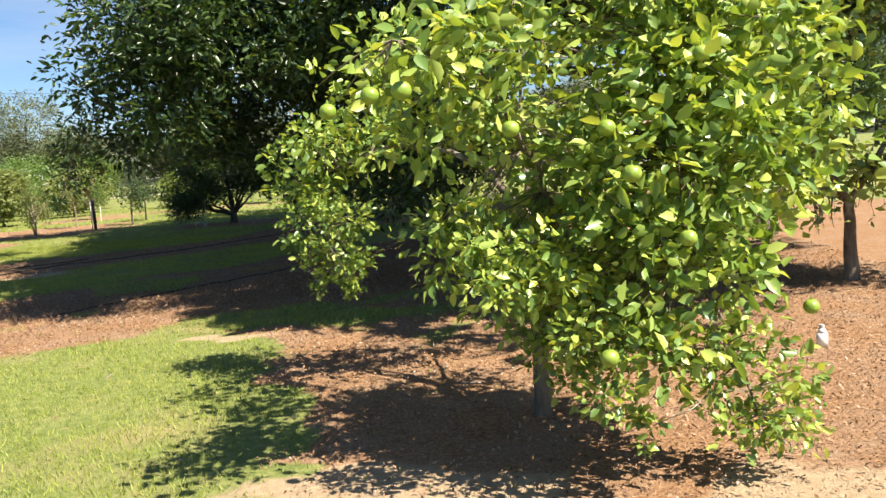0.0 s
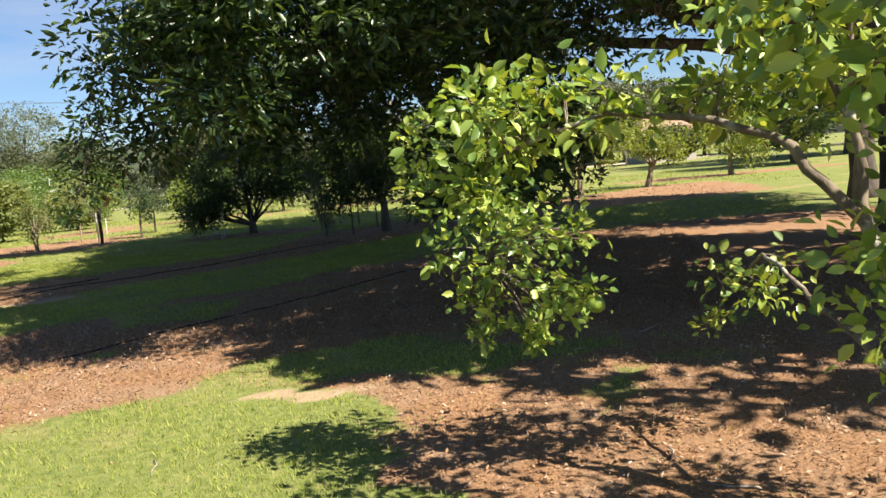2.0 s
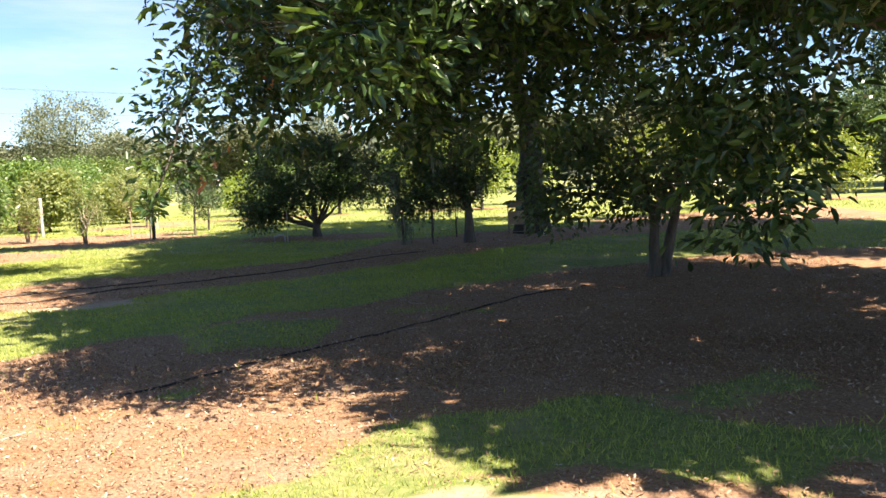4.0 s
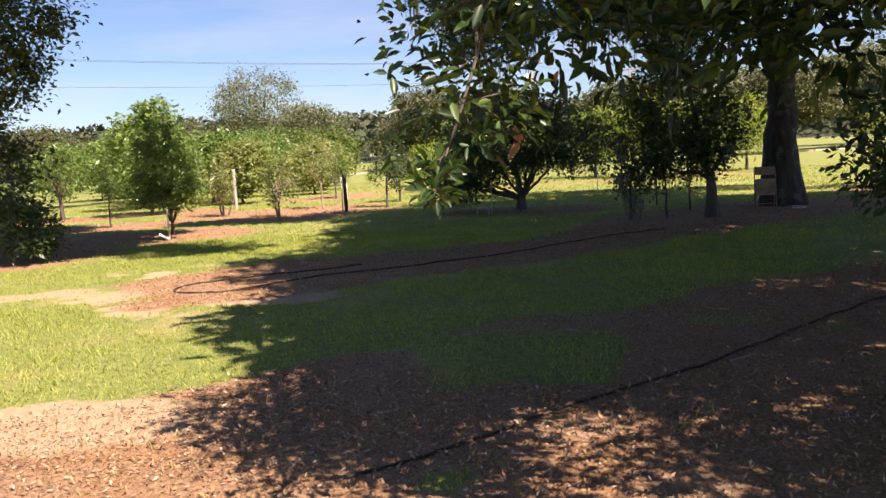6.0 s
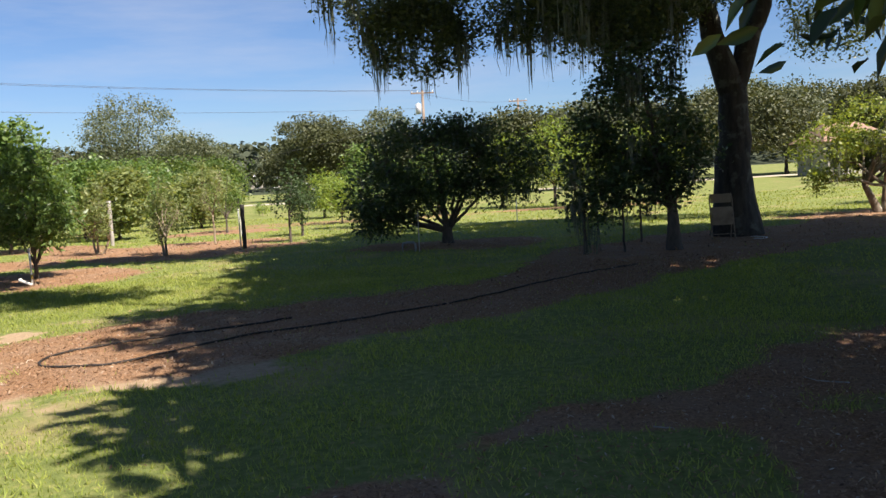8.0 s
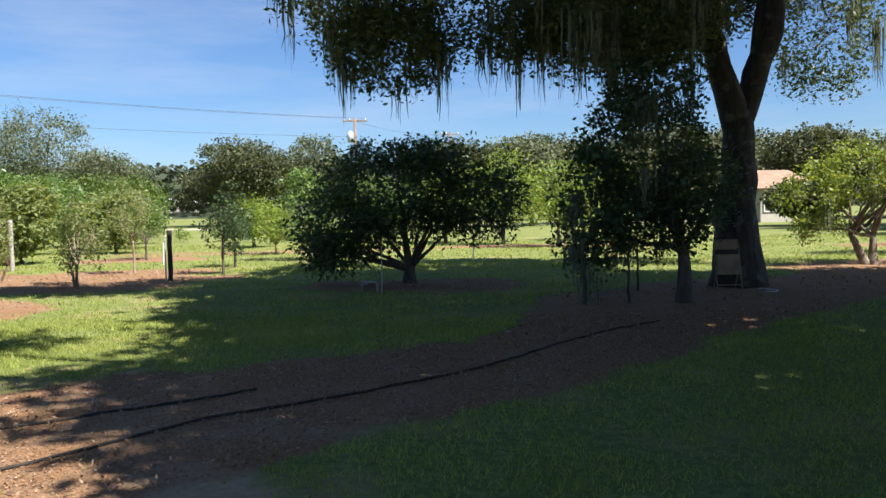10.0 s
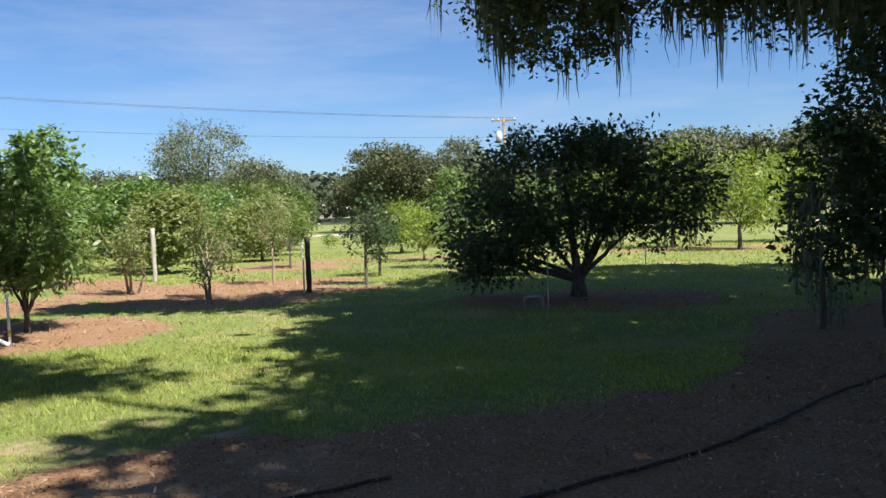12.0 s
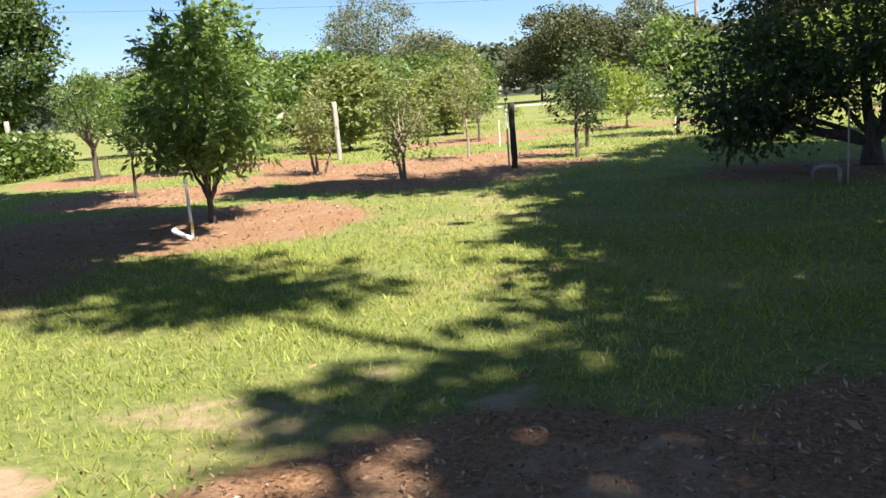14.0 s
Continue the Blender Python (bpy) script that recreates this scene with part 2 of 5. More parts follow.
FINE = (np.array([(0, 0, 0), (0.28, 0.40, 0.10), (0.62, 0.42, 0.08), (1, 0, -0.10), (0.62, -0.42, 0.08), (0.28, -0.40, 0.10), (0.45, 0, -0.02)]),
        np.array([(0, 6, 1), (1, 6, 2), (2, 6, 3), (3, 6, 4), (4, 6, 5), (5, 6, 0)]))
COARSE = (np.array([(0, 0, 0), (0.5, 0.5, 0.06), (1, 0, -0.06), (0.5, -0.5, 0.06)]), np.array([(0, 3, 2, 1)]))


def leaves(rng, centres, length, width, shape=COARSE, droop=0.25, up=0.9, vary=0.35, out=None):
    """Leaf blades at the given places: each turned its own way, mostly face up, tips hanging."""
    n = len(centres)
    d = rng.normal(size=(n, 3))
    d[:, 2] = d[:, 2] * 0.6 - droop
    if out is not None:
        d = 0.75 * d + 1.3 * out
    d /= np.linalg.norm(d, axis=1)[:, None]
    nrm = rng.normal(size=(n, 3)) + np.array([0, 0, up])
    side = np.cross(nrm, d)
    side /= np.linalg.norm(side, axis=1)[:, None] + 1e-9
    nrm = np.cross(d, side)
    s = 1 + vary * rng.normal(size=n).clip(-1.6, 1.6)
    tpl, fc = shape
    v = centres[:, None] + (s * length)[:, None, None] * tpl[None, :, 0:1] * d[:, None] + (s * width)[:, None, None] * tpl[None, :, 1:2] * side[:, None] + (s * length)[:, None, None] * tpl[None, :, 2:3] * nrm[:, None]
    k = len(tpl)
    f = fc[None] + (np.arange(n) * k)[:, None, None]
    return v.reshape(-1, 3), [f.reshape(-1, fc.shape[1])]


def in_crown(rng, crown, n, shell=0.55):
    """n places inside a set of ellipsoids (x, y, z, rx, ry, rz), more of them towards the outside."""
    w = np.array([c[3] * c[4] * c[5] for c in crown]) ** 0.75
    if len(crown[0]) > 6:
        pick = np.concatenate([np.full(c[6], i) for i, c in enumerate(crown)])
        n = len(pick)
    else:
        pick = rng.choice(len(crown), n, p=w / w.sum())
    c = np.array([k[:6] for k in crown], float)[pick]
    u = rng.normal(size=(n, 3))
    u /= np.linalg.norm(u, axis=1)[:, None]
    r = rng.uniform(0, 1, n) ** (1 / 3) * (1 - shell) + shell * rng.uniform(0.75, 1.08, n)
    return c[:, :3] + c[:, 3:] * u * r[:, None], np.minimum(1.0, c[:, 3] / 0.35)


def bend(rng, a, b, n=6, sag=0.12, wob=0.05):
    a, b = np.asarray(a, float), np.asarray(b, float)
    t = np.linspace(0, 1, n)[:, None]
    ln = np.linalg.norm(b - a)
    p = a + (b - a) * t
    p[:, 2] += sag * ln * np.sin(np.pi * t[:, 0])
    p[1:-1] += rng.normal(size=(n - 2, 3)) * wob * ln / n * 2
    return p


def tree(name, label, x, y, crown, trunk_r, fork, leaf_m, bark_m, nclump, per_clump, leaf, clump_r=0.35, seed=1, shape=COARSE, stems=((0, 0),), limbs=6,
         moss=0, moss_len=0.9, droop=0.25, up=0.9, group="", category="tree", shell=0.55, lean=(0, 0), flare=1.5, twigs=True, limb_to=(), flat=0.75, big=None, shift=(0, 0), spray=False):
    """A tree at (x, y): stem or stems, limbs and twigs reaching to clumps of single leaves, and hanging moss where it has some. Crown numbers are relative to the base."""
    rng = np.random.default_rng(seed)
    base = thing(name, x, y, 0, label, category, group)
    clumps, tight = in_crown(rng, crown, nclump, shell)
    clumps[:, 2] = np.maximum(clumps[:, 2], 0.25)
    off = np.array([shift[0], shift[1], 0.0])
    clumps += off
    nodes, node_r = [], []
    for sx, sy in stems:
        top = np.array([lean[0] + sx * 1.5, lean[1] + sy * 1.5, fork])
        stem = "trunk" if len(stems) == 1 else "stem"
        p = bend(rng, (sx * 0.35, sy * 0.35, -0.12), top, 9, 0.0, 0.03)
        tt = np.linspace(0, 1, 9)
        r = trunk_r * (1 - 0.32 * tt) * (1 + (flare - 1) * np.exp(-tt * fork / (trunk_r * 2.2)))
        put(stem, fast_mesh(stem, *tubes([(p, r)], 14 if trunk_r > 0.15 else 8)), bark_m, base, True)
        far = clumps[rng.permutation(len(clumps))[:limbs]]
        for e in [[c] for c in far] + [[w if isinstance(w, float) else np.add(w, off) for w in (e if isinstance(e, list) else [e])] for e in limb_to]:
            thick = 0.46
            if isinstance(e[0], float):
                thick, e = e[0], e[1:]
            q, a = [], top - np.array([0, 0, trunk_r * 0.8])
            for w in e:
                seg = bend(rng, a, w, 7, 0.08 if len(e) == 1 else 0.03, 0.06)
                q.append(seg if not q else seg[1:])
                a = np.asarray(w, float)
            q = np.concatenate(q)
            rr = np.linspace(trunk_r * thick, max(0.005, trunk_r * min(0.09, thick * 0.12)), len(q))
            put("limb", fast_mesh("limb", *tubes([(q, rr)], 9 if trunk_r > 0.15 else 6)), bark_m, base, True)
            nodes.append(q[1:])
            node_r.append(rr[1:])
    nodes, node_r = np.concatenate(nodes), np.concatenate(node_r)
    if twigs:
        tw = []
        for j, c in enumerate(clumps):
            k = np.argmin(((nodes - c) ** 2).sum(1) + 0.15 * np.maximum(0, nodes[:, 2] - c[2]) ** 2)
            far = ((nodes[k] - c) ** 2).sum()
            if far > (1.9 if trunk_r > 0.1 else 0.4) or (far > 0.3 and trunk_r > 0.2 and j % 4):
                continue
            r0 = min(node_r[k] * 0.5, trunk_r * 0.045)
            tw.append((bend(rng, nodes[k], c, 4, 0.05, 0.05), np.linspace(max(r0, 0.0035), 0.0025, 4)))
        tagged(put("branchwork", fast_mesh("branchwork", *tubes(tw, 5)), bark_m, base, True), kind="stuff")
    n = len(clumps) * per_clump
    heart = np.repeat(clumps, per_clump, axis=0)
    pts = heart + rng.normal(size=(n, 3)).clip(-1.5, 1.5) * clump_r * np.array([1, 1, flat]) * (tight * rng.uniform(0.5, 1.25, len(clumps))).repeat(per_clump)[:, None]
    pts[:, 2] = np.maximum(pts[:, 2], 0.10)
    size = np.clip(tight, 0.6, 1.0).repeat(per_clump)
    if big:
        size = np.where(pts[:, 2] > big[0], big[1], size)
    tagged(put("crown", fast_mesh("crown", *leaves(rng, pts, leaf[0] * size, leaf[1] * size, shape, droop, up, out=(pts - heart) / (np.linalg.norm(pts - heart, axis=1)[:, None] + 1e-6) if spray else None)), leaf_m, base), kind="stuff")
    if moss:
        tagged(put("moss", fast_mesh("moss", *moss_mesh(rng, clumps, moss, moss_len)), MOSS, base), "grey hanging strands of moss", kind="stuff")
    return base


def moss_mesh(rng, clumps, count, length):
    """Ragged curtains of thin hanging strands under the clumps."""
    V, F, base = [], [], 0
    pick = clumps[rng.choice(len(clumps), count)]
    for c in pick:
        ln = length * rng.uniform(0.35, 1.15)
        k = int(10 + 12 * rng.random())
        for _ in range(k):
            s = ln * rng.uniform(0.35, 1.0)
            o = c + np.array([rng.normal() * 0.06, rng.normal() * 0.06, 0.05 - rng.random() * 0.2 * ln])
            a = rng.uniform(0, np.pi)
            w = np.array([math.cos(a), math.sin(a), 0]) * rng.uniform(0.004, 0.010) * (1 + length)
            t = np.linspace(0, 1, 5)[:, None]
            mid = o + np.array([0, 0, -s]) * t + rng.normal(size=(5, 3)) * np.array([0.02, 0.02, 0]) * t
            wid = (1 - 0.85 * t ** 1.5) * w
            v = np.concatenate([mid - wid, mid + wid])
            V.append(v)
            i = np.arange(4)
            F.append(np.stack([i, i + 1, i + 6, i + 5], -1) + base)
            base += 10
    return np.concatenate(V), [np.concatenate(F)]


def ngrid(x, y, seed):
    """Smooth value noise, 0 to 1, over arrays of places."""
    xi, yi = np.floor(x).astype(np.int64), np.floor(y).astype(np.int64)
    fx, fy = x - xi, y - yi
    fx, fy = fx * fx * (3 - 2 * fx), fy * fy * (3 - 2 * fy)

    def h(a, b):
        k = (a * 374761393 + b * 668265263 + seed * 1442695041) & 0x7fffffff
        k = (k ^ (k >> 13)) * 1274126177 & 0x7fffffff
        return ((k ^ (k >> 16)) & 0xffff) / 65535.0
    return (h(xi, yi) * (1 - fx) + h(xi + 1, yi) * fx) * (1 - fy) + (h(xi, yi + 1) * (1 - fx) + h(xi + 1, yi + 1) * fx) * fy


def fbm(x, y, seed):
    return 0.5 * ngrid(x, y, seed) + 0.3 * ngrid(x * 2.1, y * 2.1, seed + 1) + 0.2 * ngrid(x * 4.3, y * 4.3, seed + 2)


# ---------- ground ----------
def step(v, a, b):
    t = np.clip((v - a) / (b - a), 0, 1)
    return t * t * (3 - 2 * t)


def between(x, y, low, high, soft=0.35):
    """1 where y lies between two lines over x."""
    lo = np.interp(x, [p[0] for p in low], [p[1] for p in low])
    hi = np.interp(x, [p[0] for p in high], [p[1] for p in high])
    return step(y, lo - soft, lo + soft) * (1 - step(y, hi - soft, hi + soft))


def blob(x, y, cx, cy, rx, ry, soft=0.35, turn=0.0):
    c, s = math.cos(turn), math.sin(turn)
    u, v = (x - cx) * c + (y - cy) * s, -(x - cx) * s + (y - cy) * c
    return 1 - step(np.sqrt((u / rx) ** 2 + (v / ry) ** 2), 1 - soft, 1 + soft)


ORCHARD = [(-15.5, 23.15), (-19.2, 25.9), (-17.6, 28.8), (-14.95, 27.2), (-15.35, 30.8), (-21.3, 31.7), (-17.5, 36.4), (-24.0, 29.4)]


def zones(x, y):
    """Bark mulch and bare sand over the ground, 0 to 1; the rest is lawn."""
    wx, wy = x + 1.1 * (fbm(x * 0.9, y * 0.9, 5) - 0.5), y + 1.1 * (fbm(x * 0.9, y * 0.9, 9) - 0.5)
    m = between(wx, wy, [(-12, 7.5), (-6.5, 7.6), (-4.6, 7.9), (-3.6, 8.7), (-2.4, 8.1), (-1.7, 6.6), (-1.35, 4.2), (-1.2, 2.6), (0, 1.8), (3, 1.4), (12, 1)],
                [(-12, 9.3), (-8.6, 10.5), (-7.2, 11.6), (-6.3, 12.4), (-5.5, 13.5), (-4.3, 14.8), (-2.5, 16.6), (0, 18.3), (3, 19), (12, 19)])
    m = np.maximum(m, 0.75 * between(wx, wy, [(-11.6, 15.6), (-9.7, 14.4), (-8.4, 15.0), (-7.1, 16.4), (-6.0, 17.4), (-5, 18.6), (-3.8, 20.1), (-2.2, 22.4), (0, 24), (6, 26.2)],
                                    [(-11.6, 16.8), (-9.5, 18.1), (-8.3, 18.7), (-6.8, 20.1), (-5.9, 24.0), (-3.8, 26.3), (-1, 27.6), (1, 30.8), (6, 34)]) * step(wx, -11.8, -11.0) * (1 - step(wx, 6, 8)) / 0.75)
    m = np.maximum(m, blob(wx, wy, -8.2, 26.6, 2.1, 1.5))
    for cx, cy in ORCHARD:
        m = np.maximum(m, blob(wx, wy, cx, cy, 2.1, 1.5))
    m = np.maximum(m, blob(wx, wy, -16.0, 22.6, 2.6, 1.6))
    m = np.maximum(m, blob(wx, wy, -17.5, 29.2, 5.2, 0.9, 0.4, -0.6))
    m = np.maximum(m, blob(wx, wy, -13.8, 29.0, 1.6, 1.0))
    m = np.maximum(m, 0.55 * blob(wx, wy, -14.5, 40, 7, 2.0, 0.4, 0.1))
    m = np.maximum(m, 0.8 * blob(wx, wy, -5, 41.5, 4.5, 1.2, 0.4))
    m = np.maximum(m, blob(wx, wy, -18.5, 19.0, 4.2, 3.4))
    m = np.maximum(m, 0.75 * blob(wx, wy, 2.0, 30.3, 3.2, 1.3, 0.4, 0.45))
    m = np.maximum(m, blob(wx, wy, 9, 38, 5, 1.4, 0.4))
    edge = step(fbm(x * 1.7 + 3, y * 1.7, 27), 0.5, 0.62) * blob(x, y, -1.9, 8.4, 2.6, 1.5)
    m = m * (1 - 0.6 * edge)
    m = m * (1 - 0.85 * blob(wx, wy, -2.0, 8.9, 1.5, 0.55))
    # patches of grass come through the mulch of the shaded middle
    m = m * (1 - 0.7 * step(fbm(x * 0.55 + 7, y * 0.55, 21), 0.60, 0.70) * step(y, 8.6, 10) * (1 - step(y, 13.5, 14.5)))
    s = 0.72 * blob(wx, wy, -2.65, 8.0, 0.6, 0.2)
    s = np.maximum(s, 0.62 * blob(wx, wy, -11.9, 14.9, 1.5, 0.4, 0.7, 0.55))
    s = np.maximum(s, 0.5 * blob(wx, wy, -11.1, 17.7, 0.8, 0.3))
    s = np.maximum(s, 0.8 * blob(wx, wy, -7.8, 10.7, 1.2, 0.5, 0.4))
    s = np.maximum(s, 0.85 * blob(wx, wy, -0.7, 4.0, 0.8, 0.45))
    s = np.maximum(s, 0.9 * blob(wx, wy, 1.9, 3.7, 0.9, 0.5))
    s = np.maximum(s, 0.45 * blob(wx, wy, -9.0, 16.3, 0.8, 0.4))
    s = np.maximum(s, 0.8 * step(fbm(x * 1.3, y * 1.3, 33), 0.54, 0.68) * (1 - 0.4 * m) * blob(wx, wy, -9.8, 16.2, 3.0, 2.4))
    return np.clip(m, 0, 1), np.clip(s, 0, 1)


def axis(lo, hi, fine, far):
    core = np.arange(lo, hi, fine)
    out = np.geomspace(1, far, 34)
    return np.concatenate([lo - out[::-1], core, hi - fine + out])


gx, gy = axis(-30, 10, 0.16, 3000), axis(-1, 46, 0.16, 3000)
GX, GY = np.meshgrid(gx, gy, indexing="ij")
GM, GS = zones(GX, GY)
GZ = 0.05 * (fbm(GX * 0.5, GY * 0.5, 3) - 0.5) + 0.025 * (fbm(GX * 3.3, GY * 3.3, 4) - 0.5) + 0.012 * GM * (ngrid(GX * 8, GY * 8, 8) - 0.3)
idx = np.arange(GX.size).reshape(GX.shape)
gme = fast_mesh("ground", np.stack([GX, GY, GZ], -1).reshape(-1, 3), [np.stack([idx[:-1, :-1], idx[1:, :-1], idx[1:, 1:], idx[:-1, 1:]], -1).reshape(-1, 4)])
for nm, arr in (("mulch", GM), ("sand", GS)):
    at = gme.attributes.new(nm, 'FLOAT', 'POINT')
    at.data.foreach_set("value", arr.astype(np.float32).ravel())


def ground_mat():
    m, n, l, b = node_mat("lawn_mulch_and_sand")
    p = position(n)

    def attr(name, amount):
        a = n.new("ShaderNodeAttribute")
        a.attribute_name = name
        nz = texnoise(n, l, 5.5, 6, 0.7, p)
        add = n.new("ShaderNodeMath")
        add.operation = 'MULTIPLY_ADD'
        add.inputs[1].default_value = amount
        l.new(nz.outputs["Fac"], add.inputs[0])
        l.new(a.outputs["Fac"], add.inputs[2])
        r = ramp(n, [(0.5 + amount * 0.5 - 0.13, (0, 0, 0)), (0.5 + amount * 0.5 + 0.13, (1, 1, 1))])
        l.new(add.outputs[0], r.inputs["Fac"])
        return r.outputs["Color"]

    def colour(scale, stops, detail=8, rough=0.7):
        nz = texnoise(n, l, scale, detail, rough, p)
        r = ramp(n, stops)
        l.new(nz.outputs["Fac"], r.inputs["Fac"])
        return r.outputs["Color"], nz.outputs["Fac"]

    def mix(f, a, c):
        mx = n.new("ShaderNodeMix")
        mx.data_type = 'RGBA'
        l.new(f, mx.inputs[0])
        l.new(a, mx.inputs[6])
        l.new(c, mx.inputs[7])
        return mx.outputs[2]
    lawn, _ = colour(13, [(0.25, (0.085, 0.115, 0.032)), (0.5, (0.17, 0.205, 0.058)), (0.7, (0.29, 0.28, 0.105)), (0.85, (0.42, 0.31, 0.17))])
    dry, _ = colour(0.7, [(0.52, (0, 0, 0)), (0.72, (1, 1, 1))], 4, 0.6)
    straw, _ = colour(25, [(0.3, (0.22, 0.18, 0.08)), (0.7, (0.40, 0.33, 0.17))])
    bark, bf = colour(34, [(0.25, (0.07, 0.042, 0.024)), (0.45, (0.225, 0.122, 0.062)), (0.62, (0.37, 0.22, 0.12)), (0.8, (0.52, 0.36, 0.23))], 9, 0.75)
    sand, _ = colour(16, [(0.3, (0.29, 0.205, 0.125)), (0.7, (0.45, 0.34, 0.22))])
    patch, _ = colour(1.7, [(0.42, (0, 0, 0)), (0.72, (0.5, 0.5, 0.5))], 6, 0.65)
    grit, _ = colour(48, [(0.3, (0.20, 0.145, 0.105)), (0.55, (0.34, 0.26, 0.19)), (0.75, (0.46, 0.38, 0.29))], 8, 0.75)
    bark = mix(patch, bark, grit)
    c = mix(dry, lawn, straw)
    c = mix(attr("mulch", 0.7), c, bark)
    c = mix(attr("sand", 0.7), c, sand)
    l.new(c, b.inputs["Base Color"])
    b.inputs["Roughness"].default_value = 0.95
    b.inputs["Specular IOR Level"].default_value = 0.15
    fine = texnoise(n, l, 60, 6, 0.7, p)
    bp = n.new("ShaderNodeBump")
    bp.inputs["Strength"].default_value, bp.inputs["Distance"].default_value = 0.8, 0.02
    l.new(fine.outputs["Fac"], bp.inputs["Height"])
    l.new(bp.outputs["Normal"], b.inputs["Normal"])
    return m


ground = tagged(put("ground", gme, ground_mat(), smooth=True), "sandy lawn with strips of brown bark mulch and leaf litter", "ground", kind="structure")


def ground_z(x, y):
    m, _ = zones(x, y)
    return 0.05 * (fbm(x * 0.5, y * 0.5, 3) - 0.5) + 0.025 * (fbm(x * 3.3, y * 3.3, 4) - 0.5) + 0.012 * m * (ngrid(x * 8, y * 8, 8) - 0.3)


# grass blades, thicker where the walk passes
rng = np.random.default_rng(11)


def scatter_grass(n, x0, x1, y0, y1, h, w):
    x, y = rng.uniform(x0, x1, n), rng.uniform(y0, y1, n)
    m, s = zones(x, y)
    keep = rng.random(n) < np.clip(1.0 - 1.25 * m - 1.3 * s, 0.012, 1) * np.clip(2.6 * fbm(x * 1.3, y * 1.3, 61) - 0.35, 0.12, 1) * np.clip(np.minimum(np.minimum(x - x0, x1 - x), np.minimum(y - y0, y1 - y)) / 1.5, 0, 1)
    x, y = x[keep], y[keep]
    k = len(x)
    z = ground_z(x, y) - 0.004
    a, hh = rng.uniform(0, 2 * np.pi, k), h * rng.uniform(0.5, 1.5, k) * (0.55 + 0.9 * fbm(x * 0.9, y * 0.9, 71))
    b = np.stack([x, y, z], -1)
    sd = np.stack([np.cos(a), np.sin(a), np.zeros(k)], -1) * w * rng.uniform(0.7, 1.4, k)[:, None]
    tip = b + np.stack([rng.normal(size=k) * 0.5 * hh, rng.normal(size=k) * 0.5 * hh, hh], -1)
    return np.stack([b - sd, b + sd, tip], 1).reshape(-1, 3)


blades = np.concatenate([scatter_grass(190000, -10, 1.5, 1.5, 11.5, 0.034, 0.0038), scatter_grass(270000, -15.5, -2, 9.0, 23, 0.036, 0.0045),
                         scatter_grass(110000, -24, 6, 18, 34, 0.042, 0.008), scatter_grass(40000, -32, 10, 30, 48, 0.055, 0.016)])
tagged(put("grass", fast_mesh("grass", blades, [np.arange(len(blades)).reshape(-1, 3)]), GRASS), "short yellowish green lawn grass", "grass", kind="stuff")


def scatter_chips(n, x0, x1, y0, y1, size):
    x, y = rng.uniform(x0, x1, n), rng.uniform(y0, y1, n)
    m, s = zones(x, y)
    keep = rng.random(n) < np.clip(m * 1.1 - 0.6 * s, 0.015, 1)
    x, y = x[keep], y[keep]
    c = np.stack([x, y, ground_z(x, y) + 0.012], -1)
    return leaves(rng, c, size, size * 0.36, COARSE, 0.0, 2.6, 0.45)[0]


chips = np.concatenate([scatter_chips(150000, -8.5, 4.5, 2.2, 12, 0.024), scatter_chips(190000, -12, 2, 10, 22, 0.024), scatter_chips(26000, -24, 6, 18, 34, 0.05)])
tagged(put("bark_mulch", fast_mesh("bark_mulch", chips, [np.arange(len(chips)).reshape(-1, 4)]), CHIP), "brown bark chips and dry fallen leaves", "mulch", kind="stuff")

